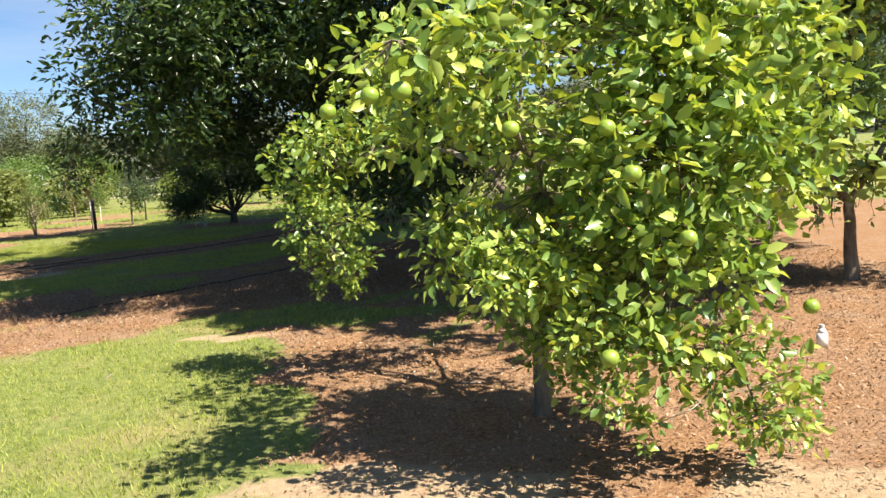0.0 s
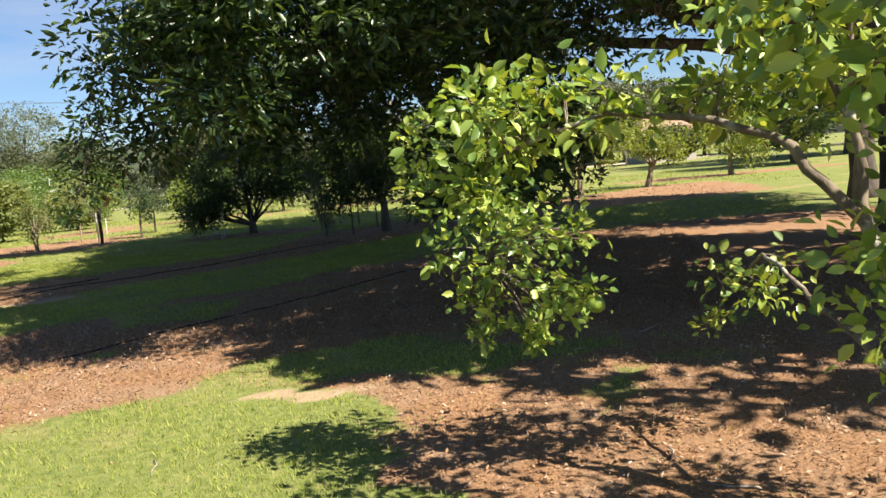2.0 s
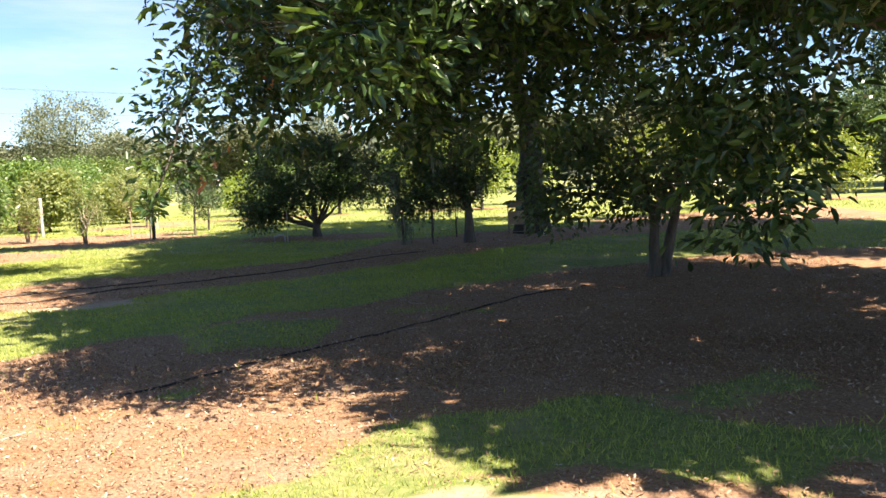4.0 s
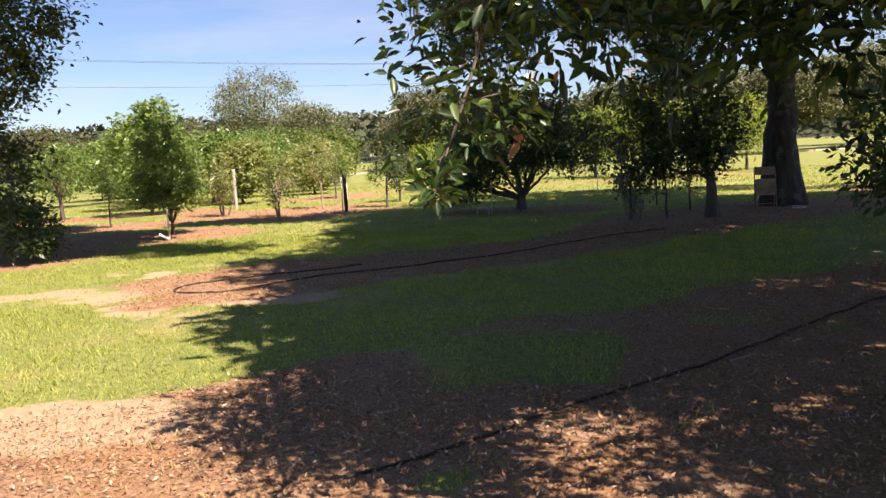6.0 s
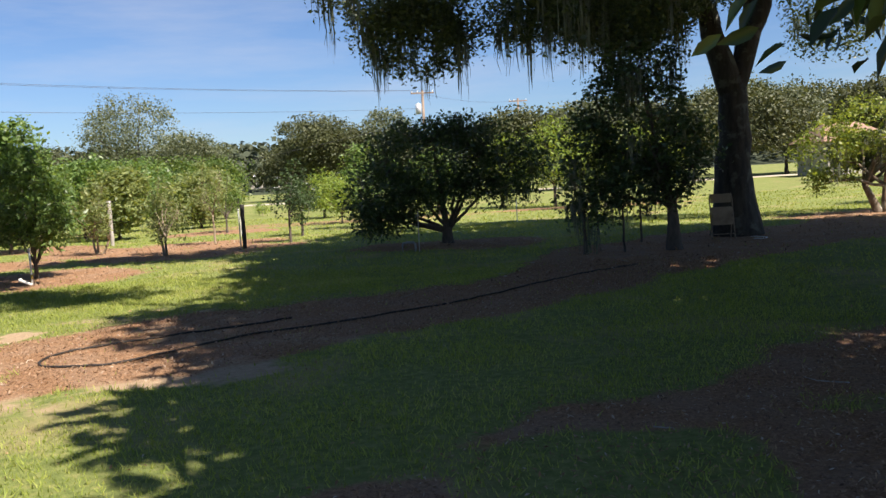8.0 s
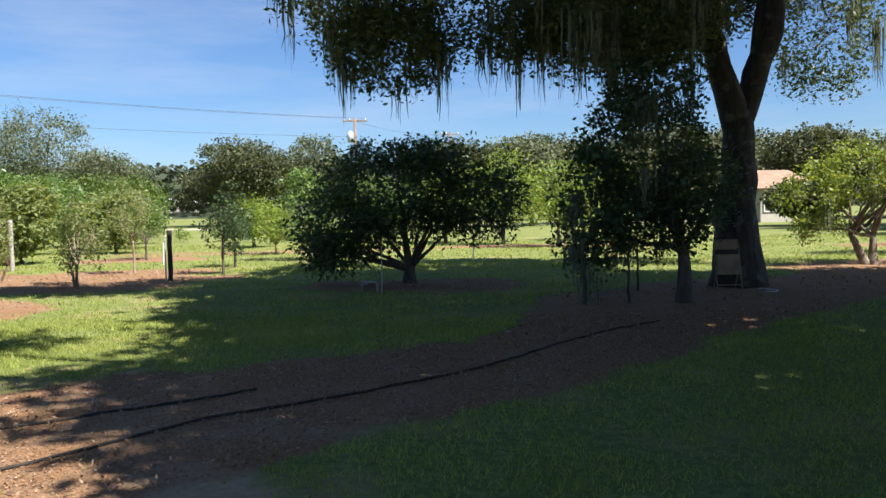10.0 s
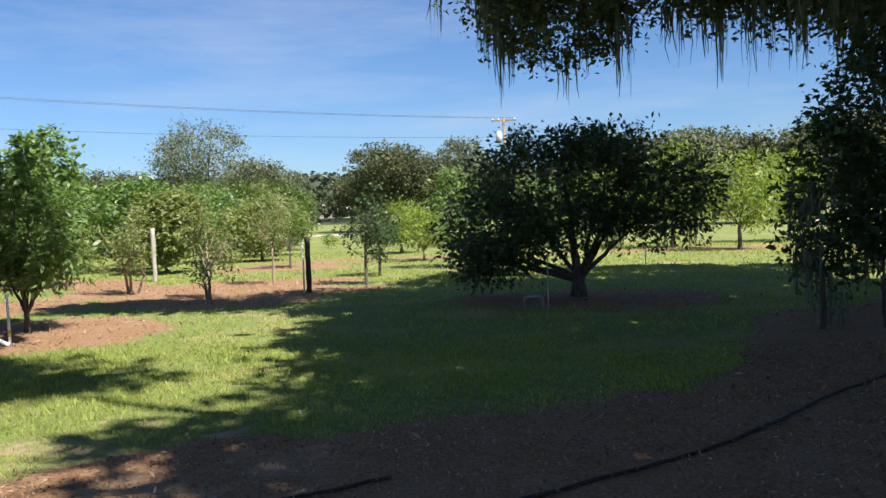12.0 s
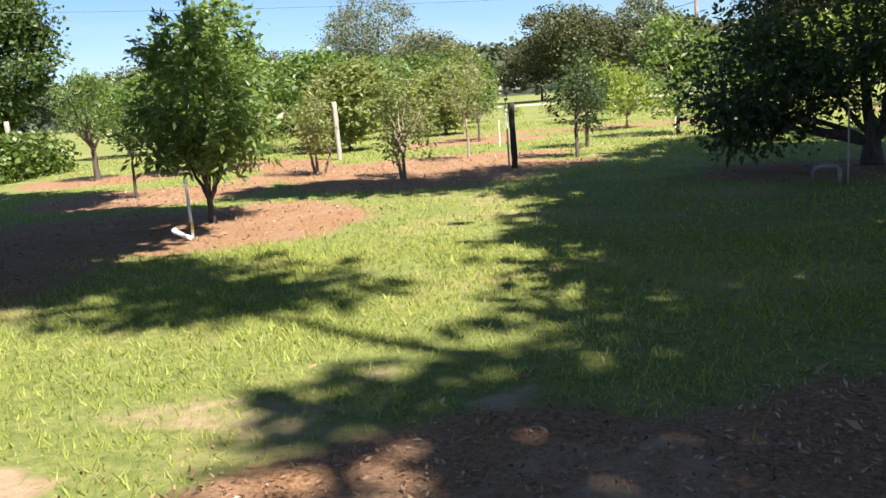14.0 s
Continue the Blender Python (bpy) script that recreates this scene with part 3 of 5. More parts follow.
# ---------- trees along the walk ----------
citrus = tree("citrus_tree", "bushy orange tree with glossy leaves and unripe green fruit", 0.25, 5.15,
              [(0.6, -1.05, 1.55, 0.52, 0.52, 0.55, 112), (1, -0.85, 1.75, 0.48, 0.58, 0.55, 96), (0.55, -1.15, 0.95, 0.45, 0.42, 0.38, 64), (-0.1, -1.4, 1.12, 0.26, 0.2, 0.15, 16), (-0.25, -1.45, 1.2, 0.14, 0.12, 0.1, 6),
               (0.17, -1.4, 0.66, 0.22, 0.26, 0.18, 16), (0.9, -1.15, 0.46, 0.26, 0.22, 0.28, 26), (0.97, -1.17, 0.2, 0.2, 0.14, 0.12, 9), (0.37, -1.43, 0.34, 0.07, 0.07, 0.1, 4), (0.35, -0.85, 2.4, 0.7, 0.6, 0.32, 80),
               (1.05, -0.55, 2.3, 0.6, 0.6, 0.35, 42), (0.2, -0.35, 1.35, 0.42, 0.38, 0.4, 30), (0.15, -0.55, 0.95, 0.28, 0.28, 0.34, 20), (0.37, -0.9, 0.62, 0.22, 0.2, 0.2, 12), (-0.45, -1.45, 2.05, 0.36, 0.3, 0.18, 19),
               (-0.78, -1.5, 1.95, 0.16, 0.14, 0.12, 6), (-0.4, -0.95, 1.85, 0.34, 0.36, 0.24, 20), (-0.5, -0.15, 2.2, 0.5, 0.5, 0.28, 16), (0.05, -0.85, 0.8, 0.22, 0.2, 0.17, 20), (-0.37, -0.85, 1.2, 0.26, 0.25, 0.22, 28), (-0.05, -0.9, 0.95, 0.26, 0.25, 0.2, 18), (0.15, -0.85, 0.55, 0.24, 0.22, 0.16, 14), (-1.53, 1.15, 1.62, 0.3, 0.3, 0.28, 34), (-1.55, 1.1, 1.2, 0.24, 0.22, 0.24, 22),
               (-1.27, 0.75, 1.1, 0.22, 0.26, 0.22, 18), (-1.15, 0.5, 0.98, 0.12, 0.14, 0.12, 7), (-1.55, 1.13, 0.82, 0.09, 0.09, 0.16, 9), (-1.29, 1.05, 0.74, 0.07, 0.07, 0.1, 6), (-1, 1.15, 1.78, 0.4, 0.3, 0.18, 15),
               (-0.15, 0.95, 1.72, 0.36, 0.24, 0.16, 14), (0.05, 0.75, 2.1, 0.55, 0.45, 0.3, 34), (-0.1, 1.5, 0.85, 0.26, 0.2, 0.12, 8), (-0.35, 1.6, 0.62, 0.1, 0.1, 0.1, 3), (0.15, 0.45, 0.85, 0.2, 0.2, 0.2, 5)],
              0.058, 0.55, CITRUS, CITBARK, 0, 23, (0.070, 0.043), 0.105, 3, FINE, limbs=0, droop=0.12, up=0.7, flare=1.25, flat=0.9, spray=True,
              limb_to=[[0.85, (0.02, 0.35, 0.95), (0.0, 0.55, 1.28), (-0.12, 0.75, 2.3)], [0.55, (0.02, 0.4, 1.1), (-0.28, 0.68, 1.55), (-0.9, 1.05, 1.72), (-1.45, 1.15, 1.55), (-1.5, 1.1, 1.05)], [0.5, (0.0, 0.5, 1.25), (0.0, 0.55, 1.9), (0.1, 0.5, 2.5)],
                       [0.7, (0.25, -0.3, 1.0), (0.5, -0.8, 1.6), (0.7, -0.9, 2.3)], [0.5, (0.3, -0.6, 0.9), (0.6, -1.1, 1.0)], [0.45, (0.1, -0.5, 1.3), (-0.2, -1.1, 1.9), (-0.6, -1.55, 2.1)], [0.3, (-0.1, 0.9, 0.85), (-0.1, 1.45, 0.95), (-0.35, 1.6, 0.6)],
                       [0.3, (0.75, -1.0, 0.9), (0.95, -1.15, 0.3)]])


def orange(parent, x, y, z, r):
    bm = bmesh.new()
    bmesh.ops.create_icosphere(bm, subdivisions=3, radius=r)
    for v in bm.verts:
        v.co.z *= 0.94
        d = math.hypot(v.co.x, v.co.y)
        if v.co.z > 0:
            v.co.z -= 0.12 * r * max(0, 1 - d / (0.35 * r))
    bmesh.ops.create_cone(bm, segments=6, radius1=0.004, radius2=0.003, depth=0.03, matrix=Matrix.Translation((0, 0, r * 0.94)))
    ob = part("orange", bm, FRUIT, parent, "green unripe orange", True)
    ob.location = (x, y, z)


rf = np.random.default_rng(8)
for fx, fy, fz in [(-0.67, -1.85, 1.86), (-0.55, -1.83, 1.87), (-0.89, -1.55, 1.83), (0.32, -1.73, 1.49), (0.27, -1.45, 1.68), (-0.14, -1.65, 1.70), (0.55, -1.63, 1.21), (1.17, -1.25, 0.82), (-1.09, 0.35, 0.96), (-1.20, 0.70, 0.90), (0.05, -1.25, 2.20), (0.65, -1.55, 1.95), (0.85, -1.40, 1.55), (-0.35, -0.95, 2.10), (0.20, -1.70, 0.75), (1.05, -1.15, 2.10)]:
    orange(citrus, fx, fy, fz, 0.034 + 0.006 * rf.random())

tree("citrus_tree", "orange tree with pale mossy trunk on bark mulch", 3.75, 9.1, [(0, 0, 1.9, 1.5, 1.3, 1.0), (-0.9, -0.4, 1.3, 0.7, 0.7, 0.6), (0.9, -0.3, 1.2, 0.8, 0.8, 0.6)],
     0.08, 0.9, CITRUS, CITBARK, 170, 24, (0.10, 0.055), 0.2, 4, limbs=6, moss=10, moss_len=0.6)

# High lobes are unseen: added, with enlarged leaves, to shade the ground to the north-west.
evergreen = tree("evergreen_tree", "broad dark evergreen with leathery leaves and drooping branches", 4.3, 14.0,
     [(-1.0, -0.8, 7.0, 4.6, 4.4, 2.3, 780), (-4.2, -1.8, 6.0, 2.4, 2.5, 1.5, 320), (-2.7, -0.2, 10.2, 2.8, 2.5, 1.7, 270), (-7.2, 0.8, 12.6, 2.1, 0.7, 0.7, 60), (-5.9, -4.0, 3.4, 0.95, 0.85, 0.7, 120), (-4.8, -4.1, 3.3, 1.3, 1.0, 0.8, 160), (-5.4, -2.1, 3.3, 1.7, 1.5, 0.85, 230),
      (-3.2, -3.4, 3.4, 1.4, 1.4, 1.0, 150), (-1.6, -4.9, 4.0, 1.6, 1.2, 0.8, 130), (-4.2, -0.2, 3.4, 1.8, 1.6, 0.9, 250), (-2.2, -1.6, 3.4, 1.5, 1.4, 1.0, 160), (-3.4, -3.2, 1.95, 0.5, 0.6, 1.05, 120), (-7.1, -4.15, 1.66, 0.17, 0.18, 0.2, 11), (-7.16, -4.4, 1.4, 0.05, 0.05, 0.08, 4), (-6.95, -4.1, 2.1, 0.21, 0.22, 0.22, 18), (-5.8, -2.6, 2.1, 0.4, 0.35, 0.28, 34), (-7.3, -3.7, 1.8, 0.2, 0.2, 0.24, 12), (-5.8, -4.3, 2.25, 0.4, 0.3, 0.26, 26), (-6.9, -3.0, 2.1, 0.36, 0.36, 0.3, 24), (-6.0, -3.2, 2.5, 0.6, 0.6, 0.3, 32), (-4.9, -2.4, 2.3, 0.8, 0.7, 0.4, 55), (-6.2, -1.2, 2.4, 0.5, 0.6, 0.4, 34),
      (-6.7, -3.7, 2.8, 0.6, 0.6, 0.4, 50), (0.4, -4.4, 4.9, 2.2, 1.8, 1.0, 190), (3.0, -2.4, 5.6, 3.0, 3.0, 1.4, 260), (-0.2, -6.0, 4.9, 2.0, 1.3, 0.6, 170), (2.4, -5.7, 5.2, 2.4, 2.0, 0.8, 170), (1.5, -7.8, 5.0, 1.5, 1.1, 0.6, 28), (0.0, -0.5, 11.5, 3.0, 3.0, 2.0, 200)],
     0.24, 2.4, EVERGREEN, DARKBARK, 0, 26, (0.095, 0.038), 0.2, 5, FINE, limbs=8, droop=0.35, up=0.7, shell=0.5, big=(4.3, 3.0), shift=(-1.9, -0.4), spray=True,
     limb_to=[[0.06, (-4.4, -3.0, 3.9), (-6.4, -3.7, 2.9), (-6.95, -4.0, 2.2), (-7.12, -4.35, 1.5)], [0.2, (-3.4, -2.1, 4.2), (-6.0, -4.0, 3.5)], [0.26, (-3.4, -3.3, 2.8)], [0.3, (-3.6, -1.2, 4.4), (-5.4, -2.0, 3.8)], [0.7, (-0.8, 0, 6.0), (-2.8, -0.2, 9.6), (-5.0, 0.2, 11.6), (-8.0, 0.9, 12.6)]])
rd = np.random.default_rng(64)
for k, (dx, dy, dz) in enumerate([(-6.92, -4.1, 1.58), (-6.9, -4.0, 1.68), (-6.7, -3.4, 2.2)]):
    spots = np.array([dx - 1.9, dy - 0.4, dz]) + rd.normal(size=(4, 3)) * np.array([0.035, 0.035, 0.05])
    tagged(put("dead_leaves", fast_mesh("dead_leaves", *leaves(rd, spots, 0.048, 0.022, FINE, 1.4, 0.3)), DEADLEAF, evergreen), "curled rust-brown dead leaves", kind="stuff")
# Out-of-view tree, added so its crown throws shade over the lawn and mulch.
tree("evergreen_tree", "tall dark evergreen, out of view, added to shade the grove", 6.8, 20.8,
     [(-0.8, 0, 7.2, 5.0, 5.2, 2.6, 1100), (-3.6, -1.0, 5.4, 2.0, 2.5, 1.2, 200), (0, -3.6, 5.0, 2.6, 1.8, 1.4, 170), (-6.0, -3.2, 7.6, 3.6, 3.0, 1.5, 340), (-9.6, -3.6, 8.4, 1.7, 1.6, 1.1, 140), (0.0, 0.0, 11.8, 3.0, 3.0, 2.4, 420)],
     0.26, 2.6, EVERGREEN, DARKBARK, 0, 26, (0.26, 0.12), 0.36, 6, limbs=12, droop=0.35, up=0.7, shell=0.5)

tree("evergreen_tree", "small dark tree with two stems and low round crown in mulch", -0.82, 16.1, [(0.0, -0.1, 2.0, 1.25, 1.1, 0.75, 120), (-1.1, -0.3, 1.45, 0.65, 0.6, 0.55, 60), (0.9, -0.1, 1.4, 0.6, 0.6, 0.5, 45), (-0.3, -0.5, 1.1, 0.4, 0.35, 0.25, 20), (-1.5, -0.4, 0.95, 0.3, 0.3, 0.2, 14), (-0.6, 0, 2.75, 0.5, 0.5, 0.25, 24)],
     0.085, 0.95, DARK, DARKBARK, 0, 30, (0.10, 0.045), 0.18, 6, limbs=6, stems=((0, 0), (0.22, 0.05)), spray=True)

# Lobes around 9 m up are out of view, set to cast the lawn's shade.
tree("live_oak", "tall live oak with forked trunk and hanging moss", -2.4, 25.7,
     [(1.8, -4.3, 9.2, 4.8, 5.3, 2.4, 660), (0.6, 1.5, 9.0, 4.0, 3.6, 2.0, 180), (-6.0, -3.8, 9.8, 2.0, 0.9, 0.8, 70), (-6.2, -0.9, 5.6, 1.7, 2.0, 1.5, 280), (-4.4, -0.8, 5.3, 2.4, 2.1, 1.4, 330),
      (-5.8, -0.9, 4.1, 1.0, 1.0, 0.7, 120), (-2.4, -0.6, 4.7, 1.3, 1.2, 1.1, 160), (3.1, 4.4, 5.4, 1.1, 1.3, 1.9, 170), (1.2, 1.5, 6.6, 1.6, 2.0, 1.2, 90), (-1.5, -0.8, 5.2, 1.3, 1.1, 1.2, 210), (-1.9, -2.2, 4.3, 1.2, 0.9, 0.8, 150), (0.4, 0.9, 5.9, 0.9, 0.8, 0.8, 90), (0.05, 0.7, 5.1, 0.55, 0.4, 0.7, 60), (-1.7, -0.5, 4.5, 1.0, 0.8, 0.7, 120), (-3.3, -0.7, 4.6, 1.0, 0.9, 0.8, 130)],
     0.36, 3.0, OAK, OAKBARK, 0, 50, (0.085, 0.042), 0.25, 7, limbs=0, moss=240, moss_len=1.15, flare=1.5, big=(7.0, 3.6),
     limb_to=[[0.72, (-0.50, 0, 4.4), (-1.2, -0.2, 6.6), (-2.0, -0.6, 8.8)], [0.62, (0.62, 0, 4.3), (0.72, 0, 6.4), (1.2, 0.4, 8.8)], [0.30, (-0.75, -0.1, 5.2), (-2.6, -0.5, 6.6), (-5.0, -0.8, 6.5), (-7.4, -0.9, 5.7)], [0.25, (0.68, 0.1, 5.3), (2.2, 3.0, 6.4), (3.2, 4.4, 5.4)],
              [0.3, (-0.75, -0.1, 5.4), (-0.3, -3.0, 7.6), (0.6, -6.5, 8.8)], [0.3, (0.7, 0.1, 5.8), (0.4, 2.4, 8.6)], [0.28, (-1.1, -0.2, 6.4), (-3.6, -2.0, 8.4), (-6.4, -3.8, 9.6)]])

tree("shrub_tree", "dense dark shrub tree with several stems in shade", -8.25, 27.05, [(-0.2, 0, 1.85, 1.75, 1.3, 0.72, 190), (-1.35, -0.2, 1.05, 0.85, 0.8, 0.70, 110), (1.35, 0, 1.55, 0.9, 0.8, 0.65, 100), (0.1, 0.1, 2.40, 1.4, 0.9, 0.25, 60), (-0.2, -0.3, 1.15, 1.0, 0.7, 0.4, 70), (-1.5, -0.1, 0.7, 0.5, 0.5, 0.35, 40), (-0.9, 0, 2.6, 0.14, 0.12, 0.2, 8), (0.3, 0.1, 2.72, 0.12, 0.1, 0.22, 8), (0.95, 0, 2.5, 0.14, 0.12, 0.22, 8), (1.9, 0, 2.1, 0.2, 0.2, 0.3, 12)],
     0.12, 0.35, DARK, DARKBARK, 0, 36, (0.085, 0.042), 0.2, 8, limbs=6, moss=36, moss_len=0.6, spray=True, limb_to=[[0.45, (0.35, 0.05, 0.6), (0.8, 0.05, 1.0), (1.4, 0.0, 1.6)], [0.75, (-0.1, 0, 1.2), (-0.2, 0, 2.2)], [0.4, (-0.5, 0, 1.0), (-1.2, 0, 1.5)], [0.4, (0.3, 0, 1.3), (0.6, 0, 2.3)]])
tree("shrub_tree", "slender dark tree draped with grey moss", -3.83, 23.35, [(-0.55, 0, 2.2, 0.95, 0.9, 1.0, 140), (-0.4, 0, 3.1, 0.65, 0.6, 0.5, 60), (0.05, 0, 1.6, 0.65, 0.65, 0.75, 90), (-1.3, -0.1, 1.4, 0.50, 0.45, 1.0, 90), (-0.5, 0, 1.2, 0.8, 0.7, 0.5, 80)],
     0.115, 0.8, DARK, DARKBARK, 0, 36, (0.08, 0.04), 0.18, 9, limbs=7, moss=44, moss_len=0.6)
tree("shrub_tree", "thin sapling overgrown by a mossy vine", -5.30, 23.10, [(0, 0, 0.95, 0.22, 0.22, 0.75)], 0.035, 0.7, DARK, DARKBARK, 26, 24, (0.075, 0.035), 0.13, 10, limbs=3, moss=16, moss_len=0.6)
for i, (sx, sy) in enumerate([(-4.65, 23.25), (-4.25, 24.9), (-5.0, 26.6)]):
    tree("sapling", "thin bare-stemmed sapling with few dark leaves", sx, sy, [(0, 0, 1.1, 0.2, 0.2, 0.45)], 0.022, 0.75, DARK, DARKBARK, 9, 16, (0.08, 0.036), 0.12, 40 + i, limbs=3, group="saplings under the oak")

# The overhanging lobes near 8 m are unseen, added only to shade the orchard side.
tree("evergreen_tree", "large dark tree with foliage down to the ground", -18.6, 18.8, [(0, 0.2, 3.6, 2.3, 2.3, 2.0, 260), (0.3, 0.2, 1.5, 2.4, 2.3, 1.2, 240), (4.2, -1.2, 7.8, 4.8, 3.8, 2.0, 520), (0.7, 0.3, 5.3, 2.1, 2.1, 1.3, 300), (0.9, 0.4, 3.2, 1.1, 1.1, 1.3, 110), (1.3, 2.4, 8.0, 3.4, 2.4, 1.3, 210), (7.2, -2.6, 7.9, 2.1, 1.8, 0.9, 120), (3.4, 0.1, 4.7, 0.95, 0.9, 1.1, 100), (2.8, 0.1, 3.4, 0.6, 0.8, 0.7, 60), (1.9, 0, 2.4, 0.8, 0.8, 0.7, 60)],
     0.24, 1.6, OAK, DARKBARK, 0, 44, (0.105, 0.048), 0.26, 11, limbs=0, moss=14, moss_len=0.6, big=(5.9, 3.2),
     limb_to=[[0.6, (0.5, 0, 4.0), (1.4, -0.3, 6.4), (5.5, -1.2, 7.8)], [0.45, (0.2, 0.4, 4.0), (1.4, 0.6, 6.2), (4.0, 1.4, 7.6)], [0.4, (0.3, -0.3, 4.2), (1.6, -1.2, 6.4), (3.6, -3.4, 7.6)], [0.4, (-0.2, 0, 4.5), (0.2, -0.6, 7.4)], [0.35, (-1.4, 0.6, 3.2)], [0.35, (1.6, 0.9, 3.4)], [0.35, (0.6, -1.5, 2.6)]])

# ---------- young orchard ----------
def shoots(seed, n, wide, low, high, each=7):
    """Crown of a young tree: upright leafy shoots of uneven length, fanning out from the stem."""
    r = random.Random(seed)
    out = []
    for k in range(n):
        a, d = r.uniform(0, 6.28), wide * r.uniform(0.1, 1.0) ** 0.6
        top = low + (high - low) * r.uniform(0.45, 1.0) * (1.08 - 0.35 * (d / wide) ** 2)
        mid = low + (top - low) * r.uniform(0.35, 0.62)
        out.append((math.cos(a) * d, math.sin(a) * d, mid, 0.17, 0.17, top - mid, each))
        out.append((math.cos(a) * d * 1.1, math.sin(a) * d * 1.1, mid - 0.1, 0.2, 0.2, 0.25, max(2, each // 2)))
    return out


tree("plum_tree", "young plum tree with full green crown in mulch", -15.5, 23.15, [(-0.02, 0, 1.5, 0.74, 0.7, 0.66, 100), (-0.1, 0, 2.0, 0.46, 0.42, 0.34, 34), (0.42, 0, 1.05, 0.4, 0.42, 0.36, 28), (-0.5, 0, 1.05, 0.4, 0.4, 0.36, 28), (0, 0, 0.85, 0.6, 0.5, 0.2, 26), (-0.4, 0, 2.35, 0.07, 0.07, 0.24, 7), (-0.02, 0.05, 2.5, 0.07, 0.07, 0.24, 7), (0.4, 0, 2.15, 0.09, 0.09, 0.2, 6), (-0.68, 0, 2.05, 0.08, 0.08, 0.2, 6), (0.72, 0.1, 1.8, 0.12, 0.1, 0.2, 6)],
     0.045, 0.3, PLUM, DARKBARK, 0, 30, (0.10, 0.036), 0.13, 12, limbs=3, droop=0.5, group="orchard trees", spray=True, limb_to=[[0.6, (-0.18, 0, 0.6), (-0.5, 0, 1.3)], [0.6, (0.2, 0.05, 0.6), (0.5, 0.1, 1.4)], [0.6, (0, -0.1, 0.7), (-0.1, -0.1, 1.9)], [0.5, (0.1, 0.2, 0.7), (0.2, 0.3, 1.7)], [0.4, (-0.1, 0.2, 0.7), (-0.3, 0.4, 1.5)]])
tree("shrub", "low dark leafy shrub beside the shaded drive", -15.15, 18.5, [(0, 0, 0.62, 0.5, 0.5, 0.42, 46), (-0.3, 0.1, 0.9, 0.4, 0.4, 0.35, 30), (0.25, -0.1, 0.4, 0.35, 0.35, 0.25, 22)], 0.035, 0.25, DARK, DARKBARK, 0, 30, (0.09, 0.04), 0.14, 47, limbs=6, category="shrub", spray=True)
tree("young_tree", "slim young tree with dark green upright crown", -19.2, 25.7, [(0, 0, 1.15, 0.24, 0.24, 0.55)], 0.03, 0.6, PLUM, DARKBARK, 26, 26, (0.07, 0.03), 0.11, 13, limbs=3, group="orchard trees")
tree("peach_tree", "young peach tree with narrow willowy leaves", -24.0, 29.4, [(0, 0, 1.75, 0.75, 0.75, 0.65), (0.1, 0, 2.2, 0.4, 0.4, 0.3)], 0.075, 0.75, PLUM, DARKBARK, 72, 30, (0.13, 0.026), 0.15, 14, limbs=7, droop=0.7, group="orchard trees")
tree("young_tree", "young bronze-leaved tree with pale multiple stems", -17.65, 28.8, shoots(15, 9, 0.62, 0.55, 2.15), 0.035, 0.4, OLIVE, PALEBARK, 0, 22, (0.11, 0.052), 0.13, 15, limbs=6, stems=((0, 0), (0.2, 0.05), (-0.15, 0.1)), group="orchard trees", spray=True)
tree("young_tree", "open young tree with sparse olive leaves", -14.95, 27.2, shoots(16, 10, 0.62, 0.4, 2.25), 0.035, 0.4, OLIVE, PALEBARK, 0, 20, (0.115, 0.052), 0.13, 16, limbs=7, stems=((0, 0), (-0.1, 0.05)), group="orchard trees", spray=True)
tree("young_tree", "tall open young tree with thin pale trunk", -15.35, 30.8, shoots(17, 8, 0.45, 0.8, 2.5), 0.035, 0.8, OLIVE, PALEBARK, 0, 20, (0.10, 0.045), 0.12, 17, limbs=5, group="orchard trees", spray=True)
tree("young_tree", "small round young tree with yellow-green leaves", -17.4, 36.4, shoots(18, 8, 0.6, 0.5, 2.6), 0.04, 0.5, PLUM, DARKBARK, 0, 24, (0.12, 0.05), 0.15, 18, limbs=5, group="orchard trees", spray=True)
tree("young_tree", "young tree with pale stem and light leaves", -21.4, 31.7, shoots(19, 7, 0.5, 0.6, 2.0), 0.035, 0.6, OLIVE, PALEBARK, 0, 22, (0.11, 0.05), 0.13, 19, limbs=5, stems=((0, 0), (0.15, 0)), group="orchard trees", spray=True)
tree("magnolia_tree", "young magnolia with large dark leaves and thin trunk", -12.9, 30.05, shoots(20, 8, 0.42, 0.6, 2.3), 0.04, 0.7, DARK, DARKBARK, 0, 22, (0.13, 0.062), 0.16, 20, limbs=5, group="orchard trees", spray=True)
tree("magnolia_tree", "young magnolia with glossy dark leaves", -13.35, 32.4, shoots(21, 8, 0.42, 0.7, 2.3), 0.04, 0.8, DARK, DARKBARK, 0, 22, (0.13, 0.062), 0.16, 21, limbs=5, group="orchard trees", spray=True)
tree("young_tree", "low spreading young tree with bright leaves", -13.9, 38.6, [(0, 0, 1.05, 1.0, 0.8, 0.55)], 0.04, 0.35, LIME, PALEBARK, 60, 24, (0.12, 0.055), 0.2, 22, limbs=6, group="orchard trees")
tree("young_tree", "leafy green tree behind the dark shrub", -11.9, 34.8, [(0, 0, 1.75, 0.85, 0.8, 0.85), (0.2, 0, 0.9, 0.7, 0.7, 0.5)], 0.05, 0.5, PLUM, DARKBARK, 85, 28, (0.11, 0.05), 0.19, 23, limbs=6, group="orchard trees")
